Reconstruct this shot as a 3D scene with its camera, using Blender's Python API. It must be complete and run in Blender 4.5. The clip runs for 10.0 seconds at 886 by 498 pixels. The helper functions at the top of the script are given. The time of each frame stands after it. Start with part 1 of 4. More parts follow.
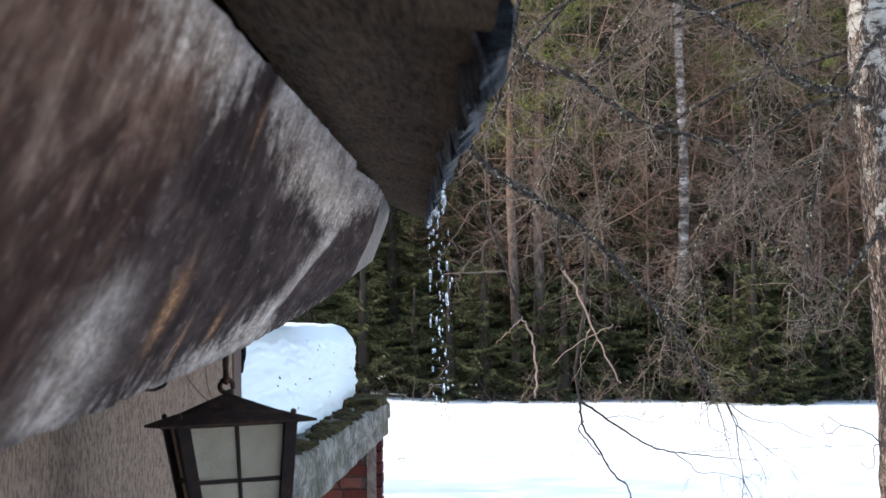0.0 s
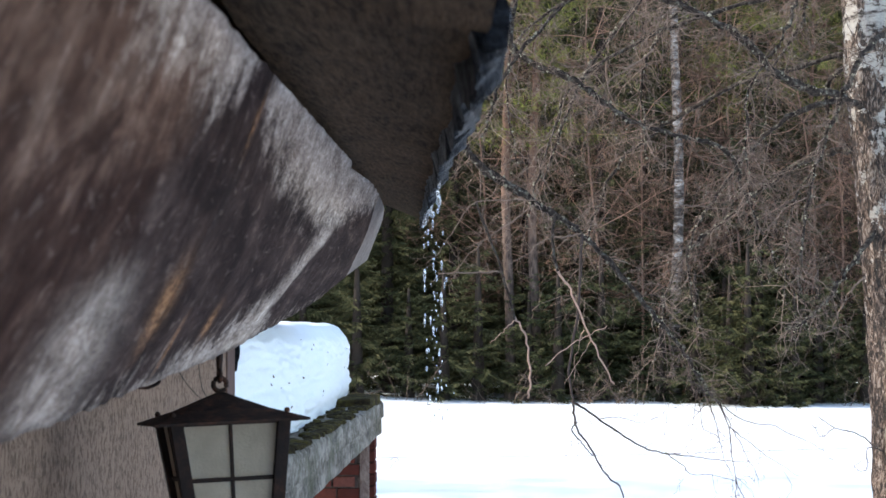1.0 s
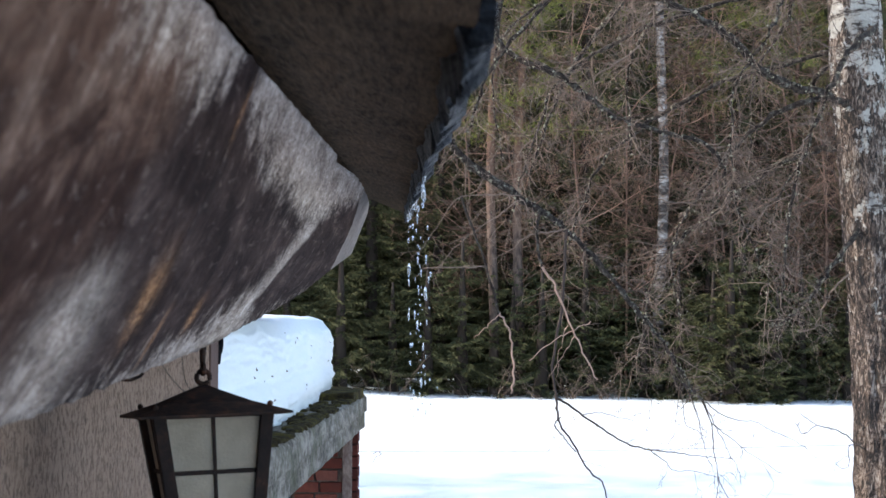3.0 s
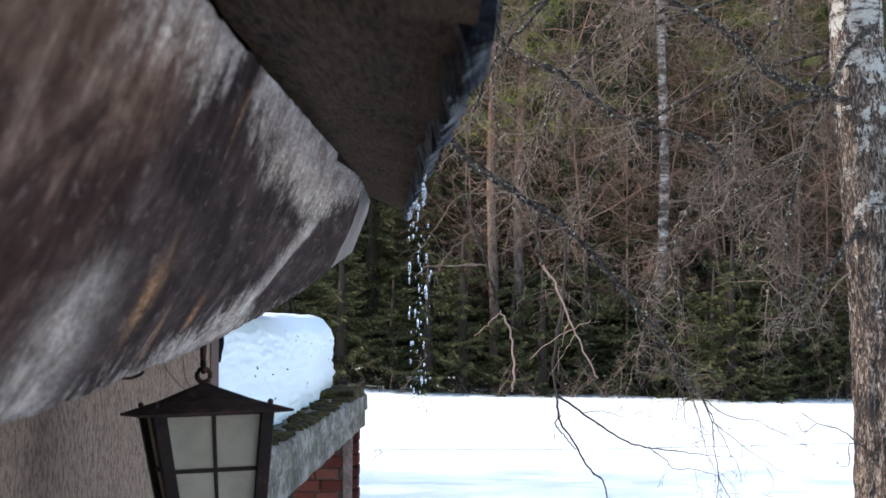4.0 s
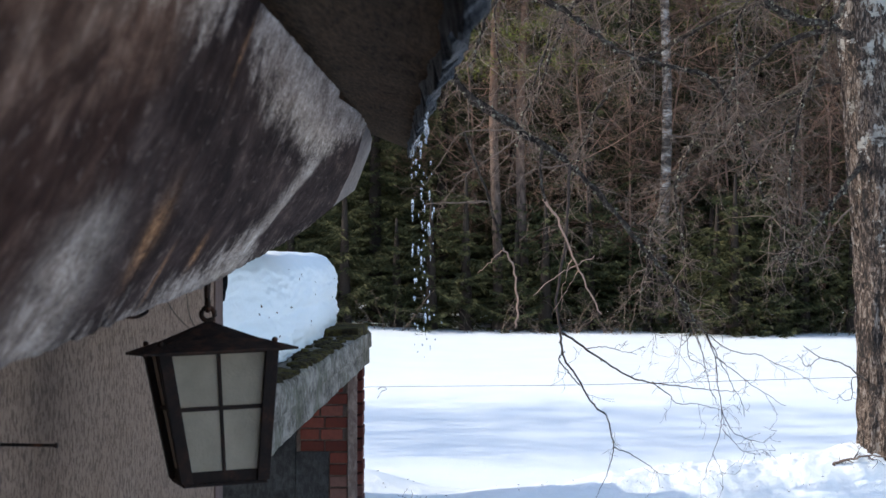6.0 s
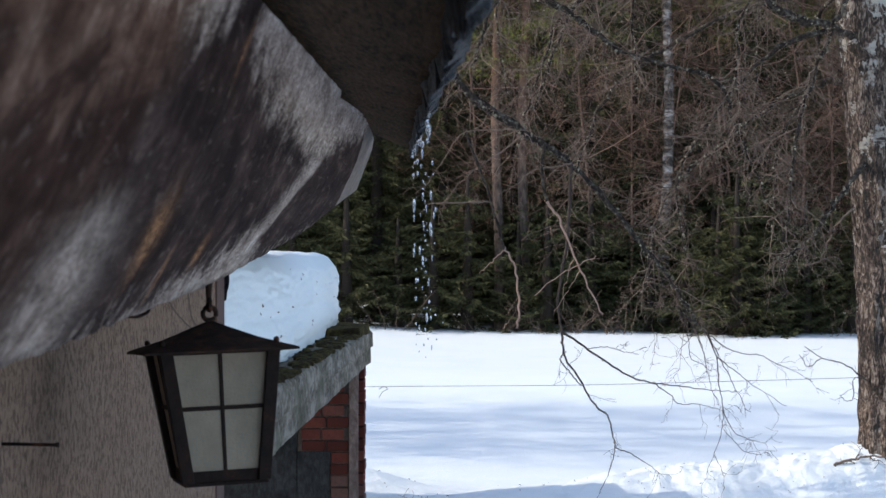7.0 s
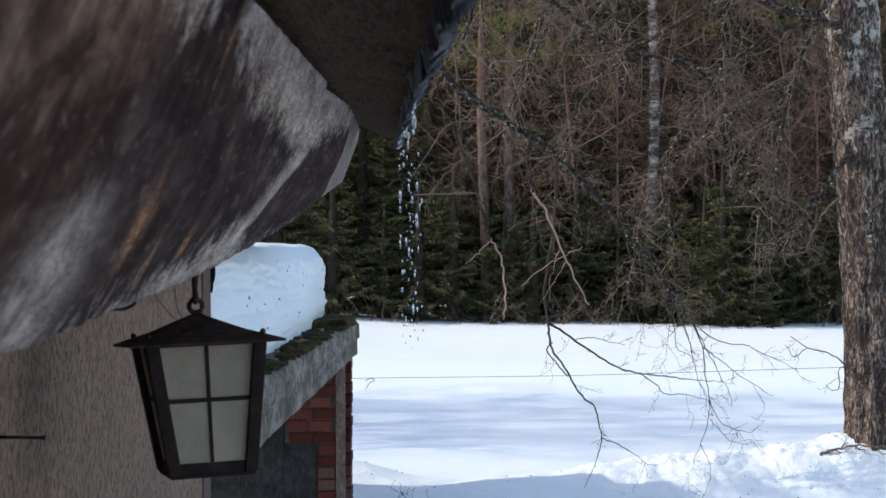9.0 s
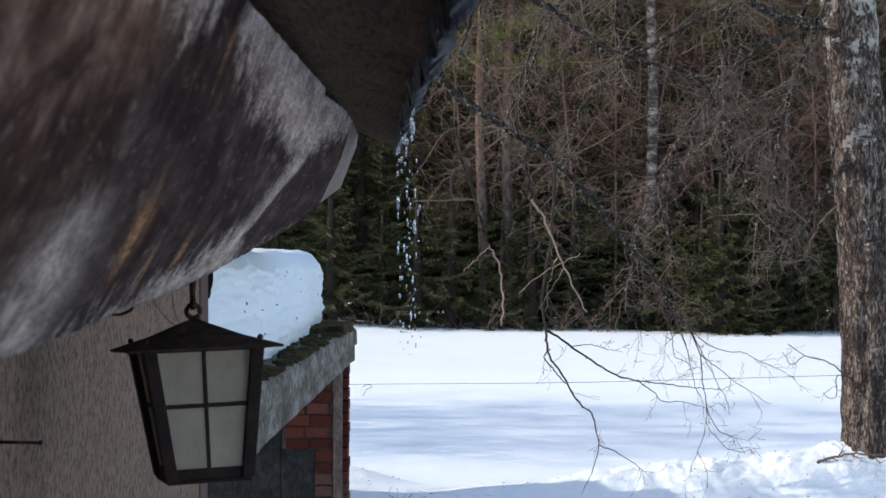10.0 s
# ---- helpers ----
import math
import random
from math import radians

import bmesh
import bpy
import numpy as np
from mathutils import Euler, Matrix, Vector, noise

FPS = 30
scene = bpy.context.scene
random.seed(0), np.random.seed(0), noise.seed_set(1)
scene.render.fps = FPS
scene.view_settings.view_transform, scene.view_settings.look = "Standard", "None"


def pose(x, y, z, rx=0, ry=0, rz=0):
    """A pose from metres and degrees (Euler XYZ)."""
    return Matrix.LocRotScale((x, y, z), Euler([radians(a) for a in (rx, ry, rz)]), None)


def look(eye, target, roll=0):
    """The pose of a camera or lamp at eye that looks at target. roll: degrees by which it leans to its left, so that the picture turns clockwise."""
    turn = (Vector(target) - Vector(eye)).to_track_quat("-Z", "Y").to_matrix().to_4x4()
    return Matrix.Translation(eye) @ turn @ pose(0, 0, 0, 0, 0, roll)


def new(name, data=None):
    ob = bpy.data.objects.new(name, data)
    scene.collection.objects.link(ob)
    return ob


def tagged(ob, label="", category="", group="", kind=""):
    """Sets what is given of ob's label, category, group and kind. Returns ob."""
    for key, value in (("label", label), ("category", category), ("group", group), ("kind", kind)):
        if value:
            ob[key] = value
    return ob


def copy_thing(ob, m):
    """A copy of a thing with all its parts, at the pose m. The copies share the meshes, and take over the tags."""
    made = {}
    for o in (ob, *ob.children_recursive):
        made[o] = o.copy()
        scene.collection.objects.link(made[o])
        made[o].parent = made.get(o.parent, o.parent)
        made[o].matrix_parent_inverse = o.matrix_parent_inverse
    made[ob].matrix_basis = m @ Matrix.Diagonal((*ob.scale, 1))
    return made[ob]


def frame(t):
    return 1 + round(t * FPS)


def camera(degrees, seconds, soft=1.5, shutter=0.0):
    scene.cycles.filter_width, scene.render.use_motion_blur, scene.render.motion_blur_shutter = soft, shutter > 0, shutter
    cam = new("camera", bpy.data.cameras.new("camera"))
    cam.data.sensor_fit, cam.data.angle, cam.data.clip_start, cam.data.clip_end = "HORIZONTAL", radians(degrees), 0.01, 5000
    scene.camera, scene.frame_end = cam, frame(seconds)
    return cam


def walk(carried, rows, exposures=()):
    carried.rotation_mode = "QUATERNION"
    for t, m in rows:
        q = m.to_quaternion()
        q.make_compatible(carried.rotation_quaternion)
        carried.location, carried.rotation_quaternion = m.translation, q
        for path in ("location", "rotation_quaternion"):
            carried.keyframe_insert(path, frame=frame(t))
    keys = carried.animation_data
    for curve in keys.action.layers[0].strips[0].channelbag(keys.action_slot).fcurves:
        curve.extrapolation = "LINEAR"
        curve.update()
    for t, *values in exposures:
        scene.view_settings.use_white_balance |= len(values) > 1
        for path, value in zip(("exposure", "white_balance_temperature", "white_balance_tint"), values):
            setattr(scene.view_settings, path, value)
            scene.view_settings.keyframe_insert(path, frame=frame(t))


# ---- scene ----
LENS = 30.0
CAM_Z = 2.2
cam = camera(LENS, 10.0, soft=1.5, shutter=0.0)
cam.data.dof.use_dof = True
cam.data.dof.focus_distance = 7.0
cam.data.dof.aperture_fstop = 20.0

# seconds, turn to the left, tilt up, lean (degrees); the camera is held in one place
TURNS = [
    (0.0, 1.040, 1.151, -0.385), (0.5, 0.635, 0.855, -0.275), (1.0, 0.854, 1.149, 0.026),
    (1.5, 1.031, 1.549, 0.163), (2.0, 0.729, 1.490, 0.140), (2.5, 0.450, 1.196, 0.240),
    (2.7, 0.373, 1.067, 0.400), (3.8, 0.284, 0.895, 0.545), (4.0, 0.334, 0.900, 0.505),
    (4.5, 0.501, 0.717, 0.215), (5.0, 0.554, 0.046, 0.137), (5.5, 0.460, -0.865, 0.174),
    (5.7, 0.409, -1.199, 0.120), (6.8, 0.520, -1.323, 0.060), (7.0, 0.481, -1.278, 0.180),
    (7.5, 0.495, -1.101, 0.000), (8.0, 0.449, -1.179, -0.152), (8.5, 0.302, -1.349, -0.186),
    (9.0, 0.004, -1.581, -0.006), (9.5, -0.273, -1.539, 0.056), (10.0, -0.069, -1.357, 0.225),
]
EXPOSURES = [(0.0, 0.92, 6600, 10), (1.8, 0.99, 6570, 10), (2.5, 0.92, 6550, 10), (4.5, 0.82, 6500, 10), (5.0, 0.78, 6480, 10), (5.5, 0.55, 6440, 10), (7.0, 0.18, 6480, 10), (10.0, 0.16, 6480, 10)]
walk(cam, [(t, pose(0, 0, CAM_Z, 90 + tilt, 0, turn) @ pose(0, 0, 0, 0, 0, lean)) for t, turn, tilt, lean in TURNS], EXPOSURES)

# ---- light ----
SUN_EL, SUN_AZ = 33.0, -93.0      # degrees; azimuth from +y, to the right positive
world = bpy.data.worlds.new("world")
scene.world = world
world.use_nodes = True
wn = world.node_tree
sky = wn.nodes.new("ShaderNodeTexSky")
sky.sky_type = "NISHITA"
sky.sun_disc = False
sky.sun_elevation = radians(SUN_EL)
sky.sun_rotation = radians(SUN_AZ)
wn.nodes["Background"].inputs["Strength"].default_value = 0.24
wn.links.new(sky.outputs["Color"], wn.nodes["Background"].inputs["Color"])
sun = new("sun", bpy.data.lights.new("sun", "SUN"))
sun.data.energy, sun.data.angle, sun.data.color = 3.0, radians(0.55), (1.0, 0.94, 0.85)
sd = Vector((math.sin(radians(SUN_AZ)) * math.cos(radians(SUN_EL)), math.cos(radians(SUN_AZ)) * math.cos(radians(SUN_EL)), math.sin(radians(SUN_EL))))
sun.matrix_world = look(sd * 60, (0, 0, 0))


# ---- materials ----
class Mat:
    """A small wrapper to write node materials briefly."""

    def __init__(self, name, rough=0.8, spec=0.3):
        self.m = bpy.data.materials.new(name)
        self.m.use_nodes = True
        self.t = self.m.node_tree
        self.b = self.t.nodes["Principled BSDF"]
        self.b.inputs["Roughness"].default_value = rough
        self.b.inputs["Specular IOR Level"].default_value = spec

    def node(self, kind, **ins):
        n = self.t.nodes.new(kind)
        for k, v in ins.items():
            n.inputs[k.replace("_", " ")].default_value = v
        return n

    def link(self, a, b):
        self.t.links.new(a, b)

    def coords(self, which="Object", scale=(1, 1, 1), rot=(0, 0, 0)):
        c = self.node("ShaderNodeTexCoord")
        mp = self.node("ShaderNodeMapping")
        mp.inputs["Scale"].default_value = scale
        mp.inputs["Rotation"].default_value = [radians(a) for a in rot]
        self.link(c.outputs[which], mp.inputs["Vector"])
        return mp.outputs["Vector"]

    def noise(self, vec, scale, detail=5, rough=0.6, dist=0.0):
        n = self.node("ShaderNodeTexNoise", Scale=scale, Detail=detail, Roughness=rough, Distortion=dist)
        self.link(vec, n.inputs["Vector"])
        return n.outputs["Fac"]

    def ramp(self, fac, stops):
        r = self.node("ShaderNodeValToRGB")
        e = r.color_ramp.elements
        while len(e) < len(stops):
            e.new(0.5)
        for el, (p, c) in zip(e, stops):
            el.position = p
            el.color = (*c, 1) if len(c) == 3 else c
        self.link(fac, r.inputs["Fac"])
        return r.outputs["Color"]

    def mix(self, fac, a, b, mode="MIX"):
        n = self.t.nodes.new("ShaderNodeMix")
        n.data_type, n.blend_type = "RGBA", mode
        for sock, v in ((n.inputs[0], fac), (n.inputs[6], a), (n.inputs[7], b)):
            if isinstance(v, (int, float)):
                sock.default_value = v
            elif isinstance(v, tuple):
                sock.default_value = (*v, 1)
            else:
                self.link(v, sock)
        return n.outputs[2]

    def math(self, op, a, b=0.0):
        n = self.t.nodes.new("ShaderNodeMath")
        n.operation = op
        for sock, v in ((n.inputs[0], a), (n.inputs[1], b)):
            if isinstance(v, (int, float)):
                sock.default_value = v
            else:
                self.link(v, sock)
        return n.outputs[0]

    def colour(self, c):
        if isinstance(c, tuple):
            self.b.inputs["Base Color"].default_value = (*c, 1)
        else:
            self.link(c, self.b.inputs["Base Color"])
        return self

    def bump(self, h, strength=0.5, dist=0.01):
        n = self.node("ShaderNodeBump", Strength=strength, Distance=dist)
        self.link(h, n.inputs["Height"])
        self.link(n.outputs["Normal"], self.b.inputs["Normal"])
        return self

    def random(self):
        return self.node("ShaderNodeObjectInfo").outputs["Random"]

    def island(self):
        return self.node("ShaderNodeNewGeometry").outputs["Random Per Island"]


def snow_material():
    k = Mat("snow", 0.6, 0.25)
    v = k.coords()
    a = k.noise(v, 1.3, 6)
    b = k.noise(v, 38, 4, 0.7)
    k.colour(k.ramp(a, [(0.3, (0.875, 0.915, 0.930)), (0.7, (0.925, 0.95, 0.953))]))
    k.bump(k.math("ADD", k.math("MULTIPLY", a, 1.0), k.math("MULTIPLY", b, 0.45)), 0.6, 0.035)
    k.b.inputs["Subsurface Weight"].default_value = 0.0
    return k.m


def soffit_material():
    """Old weathered pine: UV v runs along the grain from the lower edge, u along the eave."""
    k = Mat("weathered_wood", 0.9, 0.04)
    sep = k.node("ShaderNodeSeparateXYZ")
    k.link(k.coords("UV"), sep.inputs[0])
    u, v = sep.outputs[0], sep.outputs[1]
    grain = k.noise(k.coords("UV", (5.2, 3.2, 1)), 2.0, 9, 0.70, 0.9)
    fine = k.noise(k.coords("UV", (20, 30.0, 1)), 2.2, 6, 0.72, 0.5)
    patch = k.noise(k.coords("UV", (1.5, 2.6, 1)), 2.0, 5, 0.60, 0.8)
    dabs = k.noise(k.coords("UV", (9, 14, 1)), 1.6, 4, 0.62, 0.5)
    hair = k.noise(k.coords("UV", (44, 12.0, 1)), 1.5, 5, 0.7, 0.4)

    def bell(x, centre, width):
        d = k.math("DIVIDE", k.math("SUBTRACT", x, centre), width)
        return k.math("POWER", 2.718, k.math("MULTIPLY", k.math("MULTIPLY", d, d), -1.0))

    def jagged(x, amount, n):
        return k.math("ADD", x, k.math("MULTIPLY", k.math("SUBTRACT", n, 0.5), amount))

    def along(stops):
        """A height on the boards that changes along the eave: (u, height up to 1.2)."""
        x = k.math("DIVIDE", k.math("ADD", u, 1.5), 6.0)
        return k.math("MULTIPLY", k.ramp(x, [((a + 1.5) / 6.0, (b / 1.2,) * 3) for a, b in stops]), 1.2)

    def step(x, lo, hi):
        m = k.node("ShaderNodeMapRange")
        m.interpolation_type = "SMOOTHSTEP"
        k.link(x, m.inputs["Value"])
        m.inputs["From Min"].default_value, m.inputs["From Max"].default_value = lo, hi
        return m.outputs[0]
    mixed = k.math("ADD", k.math("MULTIPLY", grain, 0.5), k.math("MULTIPLY", patch, 0.5))
    dark = k.ramp(mixed, [(0.36, (0.0155, 0.009, 0.0078)), (0.49, (0.034, 0.0205, 0.0172)), (0.58, (0.062, 0.040, 0.0335)), (0.68, (0.135, 0.092, 0.077))])
    brown = k.ramp(mixed, [(0.36, (0.054, 0.027, 0.018)), (0.48, (0.105, 0.058, 0.040)), (0.58, (0.176, 0.108, 0.077)), (0.70, (0.32, 0.22, 0.168))])
    umber = k.ramp(mixed, [(0.36, (0.020, 0.0095, 0.007)), (0.50, (0.043, 0.0215, 0.0155)), (0.66, (0.10, 0.058, 0.042))])
    pale = k.ramp(k.math("ADD", k.math("MULTIPLY", fine, 0.35), k.math("MULTIPLY", mixed, 0.65)), [(0.34, (0.135, 0.096, 0.076)), (0.47, (0.335, 0.258, 0.210)), (0.60, (0.64, 0.53, 0.45))])
    # light brown near the top, umber lower down, weathered nearly black farther along
    c = k.mix(step(jagged(v, 0.4, patch), 0.60, 0.80), umber, brown)
    wet = k.math("ADD", u, k.math("MULTIPLY", v, -0.12))
    c = k.mix(step(jagged(jagged(wet, 0.5, patch), 0.25, grain), 0.14, 0.42), c, dark)
    # bleached along the upper edge
    edge = along([(-1.0, 1.0), (-0.26, 0.87), (0.30, 0.87), (0.55, 0.84), (0.78, 0.92), (0.94, 1.10), (1.02, 0.97), (1.15, 0.88), (1.84, 0.73), (2.55, 0.62), (3.0, 0.70), (3.6, 0.86), (4.2, 1.0)])
    top = step(jagged(jagged(jagged(k.math("SUBTRACT", v, edge), 0.30, grain), 0.22, patch), 0.14, fine), -0.07, 0.10)
    c = k.mix(k.math("MULTIPLY", top, 0.88), c, pale)
    # grey bleaching that rises in tongues from the lower edge
    foot = along([(-0.2, 0.02), (0.5, 0.10), (1.2, 0.10), (1.9, 0.16), (2.25, 0.30), (2.45, 0.20), (2.6, 0.0)])
    low = step(jagged(jagged(k.math("SUBTRACT", foot, v), 0.55, grain), 0.15, fine), -0.06, 0.10)
    c = k.mix(k.math("MULTIPLY", low, 0.72), c, pale)
    # a broad bleached patch low on the near boards
    heel = k.math("MULTIPLY", bell(jagged(jagged(u, 0.35, grain), 0.2, patch), 0.36, 0.22), step(jagged(v, 0.30, grain), 0.52, 0.36))
    c = k.mix(k.math("MULTIPLY", heel, 0.74), c, pale)
    # one long slanting bleached streak
    line = jagged(jagged(k.math("ADD", u, k.math("MULTIPLY", v, -1.12)), 0.22, grain), 0.10, fine)
    streak = k.math("MULTIPLY", k.math("MULTIPLY", step(line, 1.92, 2.16), step(line, 2.30, 2.22)), step(jagged(v, 0.2, grain), 0.74, 0.52))
    c = k.mix(k.math("MULTIPLY", streak, 0.82), c, pale)
    # resin knots and orange streaks along the grain
    rust = k.ramp(fine, [(0.36, (0.085, 0.038, 0.020)), (0.60, (0.38, 0.195, 0.095))])
    for ku, kv, wu, wv in [(0.93, 0.36, 0.072, 0.10), (1.60, 0.24, 0.035, 0.055), (1.00, 0.87, 0.022, 0.07), (1.25, 0.20, 0.018, 0.08)]:
        fac = k.math("MULTIPLY", bell(jagged(u, 0.12, grain), ku, wu), bell(jagged(v, 0.12, fine), kv, wv))
        c = k.mix(k.math("MULTIPLY", fac, 0.9), c, rust)
    eye = k.math("MULTIPLY", bell(jagged(u, 0.05, fine), 1.06, 0.028), bell(v, 0.40, 0.022))
    c = k.mix(k.math("MULTIPLY", eye, 0.9), c, (0.035, 0.018, 0.012))
    # fine lengthwise hairlines, pale dabs and cracks
    c = k.mix(0.42, c, k.ramp(k.math("ADD", k.math("MULTIPLY", fine, 0.5), k.math("MULTIPLY", hair, 0.5)), [(0.36, (0.24, 0.24, 0.24)), (0.64, (0.78, 0.78, 0.78))]), "OVERLAY")
    blot = k.noise(k.coords("UV", (3.4, 6.5, 1)), 1.5, 4, 0.62, 0.9)
    c = k.mix(0.42, c, k.ramp(blot, [(0.36, (0.20, 0.19, 0.185)), (0.50, (0.48, 0.47, 0.465)), (0.64, (0.80, 0.79, 0.78))]), "OVERLAY")
    spots = k.ramp(dabs, [(0.58, (0, 0, 0)), (0.70, (1, 1, 1))])
    c = k.mix(k.math("MULTIPLY", spots, 0.38), c, (0.24, 0.175, 0.145))
    crackle = k.ramp(fine, [(0.32, (1, 1, 1)), (0.39, (0, 0, 0))])
    c = k.mix(k.math("MULTIPLY", crackle, 0.45), c, (0.02, 0.016, 0.014))
    k.colour(c)
    k.bump(k.math("ADD", k.math("MULTIPLY", grain, 0.4), k.math("MULTIPLY", k.math("ADD", fine, hair), 0.3)), 0.5, 0.006)
    return k.m


def plank_material(name, dark, light, scale=(3, 3, 40), rough=0.8):
    k = Mat(name, rough, 0.25)
    g = k.noise(k.coords("Object", scale), 1.2, 6, 0.65, 0.3)
    p = k.noise(k.coords(), 3.0, 4)
    k.colour(k.mix(0.4, k.ramp(g, [(0.3, dark), (0.7, light)]), k.ramp(p, [(0.35, dark), (0.65, light)])))
    k.bump(g, 0.5, 0.004)
    return k.m


def felt_material():
    k = Mat("roofing_felt", 0.95, 0.05)
    a = k.noise(k.coords("Object", (1, 0.25, 1)), 14, 6, 0.65)
    b = k.noise(k.coords("Object", (1, 0.12, 1)), 130, 4, 0.72)
    k.colour(k.mix(0.5, k.ramp(a, [(0.35, (0.058, 0.033, 0.018)), (0.65, (0.155, 0.090, 0.049))]), k.ramp(b, [(0.38, (0.022, 0.013, 0.008)), (0.62, (0.19, 0.118, 0.066))])))
    k.bump(b, 0.7, 0.004)
    return k.m


def wet_felt_material():
    k = Mat("wet_felt", 0.35, 0.10)
    v = k.coords("Object", (1, 0.35, 3))
    a = k.noise(v, 30, 5, 0.7)
    k.colour(k.ramp(a, [(0.40, (0.004, 0.004, 0.005)), (0.68, (0.026, 0.028, 0.034))]))
    k.bump(k.noise(k.coords("Object", (1, 0.12, 1)), 85, 5, 0.65), 1.0, 0.02)
    return k.m


def stucco_material():
    k = Mat("stucco", 0.92, 0.15)
    v = k.coords()
    streak = k.noise(k.coords("Object", (1, 1, 0.9)), 58, 8, 0.74, 0.4)
    dirt = k.noise(v, 2.2, 5)
    crack = k.ramp(streak, [(0.42, (1, 1, 1)), (0.50, (0, 0, 0))])
    c = k.ramp(dirt, [(0.3, (0.40, 0.258, 0.180)), (0.7, (0.48, 0.318, 0.228))])
    pits = k.ramp(k.noise(k.coords("Object", (1, 1, 0.6)), 95, 5, 0.7), [(0.40, (1, 1, 1)), (0.50, (0, 0, 0))])
    c = k.mix(k.math("MULTIPLY", pits, 0.72), c, (0.13, 0.085, 0.060))
    c = k.mix(k.math("MULTIPLY", crack, 0.62), c, (0.10, 0.064, 0.046))
    k.colour(c)
    k.bump(k.math("ADD", streak, k.math("MULTIPLY", k.noise(v, 130, 3), 0.4)), 1.0, 0.02)
    return k.m


def concrete_material(name="concrete", lo=(0.085, 0.070, 0.054), hi=(0.34, 0.295, 0.245), stretch=(3.0, 0.9, 6.0), algae=0.0):
    k = Mat(name, 0.9, 0.2)
    v = k.coords()
    a = k.noise(k.coords("Object", (3.5, 1.4, 3.5)), 1.6, 6, 0.65)
    s = k.noise(k.coords("Object", stretch), 2.4, 7, 0.7, 0.6)
    t = k.noise(k.coords("Object", (9, 2.6, 3.5)), 6.0, 6, 0.72, 0.4)
    c = k.ramp(k.math("ADD", k.math("ADD", k.math("MULTIPLY", a, 0.3), k.math("MULTIPLY", s, 0.32)), k.math("MULTIPLY", t, 0.38)), [(0.43, lo), (0.50, tuple(0.55 * p + 0.45 * q for p, q in zip(lo, hi))), (0.56, hi)])
    alg = k.ramp(k.noise(k.coords("Object", (1, 0.35, 0.8)), 5.5, 5, 0.65), [(0.50, (0, 0, 0)), (0.66, (1, 1, 1))])
    c = k.mix(k.math("MULTIPLY", alg, algae), c, (0.085, 0.085, 0.042))
    k.colour(c)
    k.bump(k.math("ADD", t, k.noise(v, 45, 5, 0.7)), 0.7, 0.012)
    return k.m


def moss_material():
    k = Mat("moss", 0.95, 0.1)
    v = k.coords()
    k.colour(k.ramp(k.noise(v, 14, 5, 0.7), [(0.36, (0.022, 0.015, 0.010)), (0.50, (0.055, 0.041, 0.018)), (0.60, (0.105, 0.084, 0.024)), (0.72, (0.19, 0.15, 0.04))]))
    k.bump(k.noise(v, 90, 4, 0.7), 0.9, 0.02)
    return k.m


def rust_material(name="rusty_iron", bloom=1.0):
    k = Mat(name, 0.75, 0.25)
    v = k.coords()
    k.colour(k.ramp(k.noise(v, 40, 6, 0.7), [(0.36, (0.012, 0.008, 0.007)), (0.52, (0.012 + 0.024 * bloom, 0.008 + 0.011 * bloom, 0.007 + 0.006 * bloom)), (0.62, (0.014 + 0.060 * bloom, 0.009 + 0.022 * bloom, 0.007 + 0.012 * bloom)), (0.74, (0.03 + 0.14 * bloom, 0.015 + 0.05 * bloom, 0.01 + 0.025 * bloom))]))
    k.b.inputs["Metallic"].default_value = 0.3
    k.bump(k.noise(v, 160, 4), 0.5, 0.002)
    return k.m


def frosted_material():
    k = Mat("frosted_glass", 0.45, 0.5)
    v = k.coords()
    k.colour(k.ramp(k.noise(v, 18, 5, 0.6), [(0.3, (0.40, 0.335, 0.250)), (0.7, (0.57, 0.485, 0.375))]))
    k.b.inputs["Transmission Weight"].default_value = 0.45
    k.b.inputs["IOR"].default_value = 1.2
    k.bump(k.noise(v, 190, 3), 0.45, 0.003)
    return k.m


def brick_material():
    k = Mat("brick", 0.9, 0.15)
    v = k.coords()
    base = k.ramp(k.random(), [(0.0, (0.085, 0.022, 0.016)), (0.5, (0.15, 0.038, 0.027)), (0.85, (0.20, 0.060, 0.043)), (1.0, (0.18, 0.10, 0.082))])
    k.colour(k.mix(k.math("MULTIPLY", k.ramp(k.noise(v, 24, 5, 0.7), [(0.4, (0, 0, 0)), (0.75, (1, 1, 1))]), 0.5), base, (0.055, 0.022, 0.018)))
    k.bump(k.noise(v, 70, 5, 0.7), 0.8, 0.008)
    return k.m


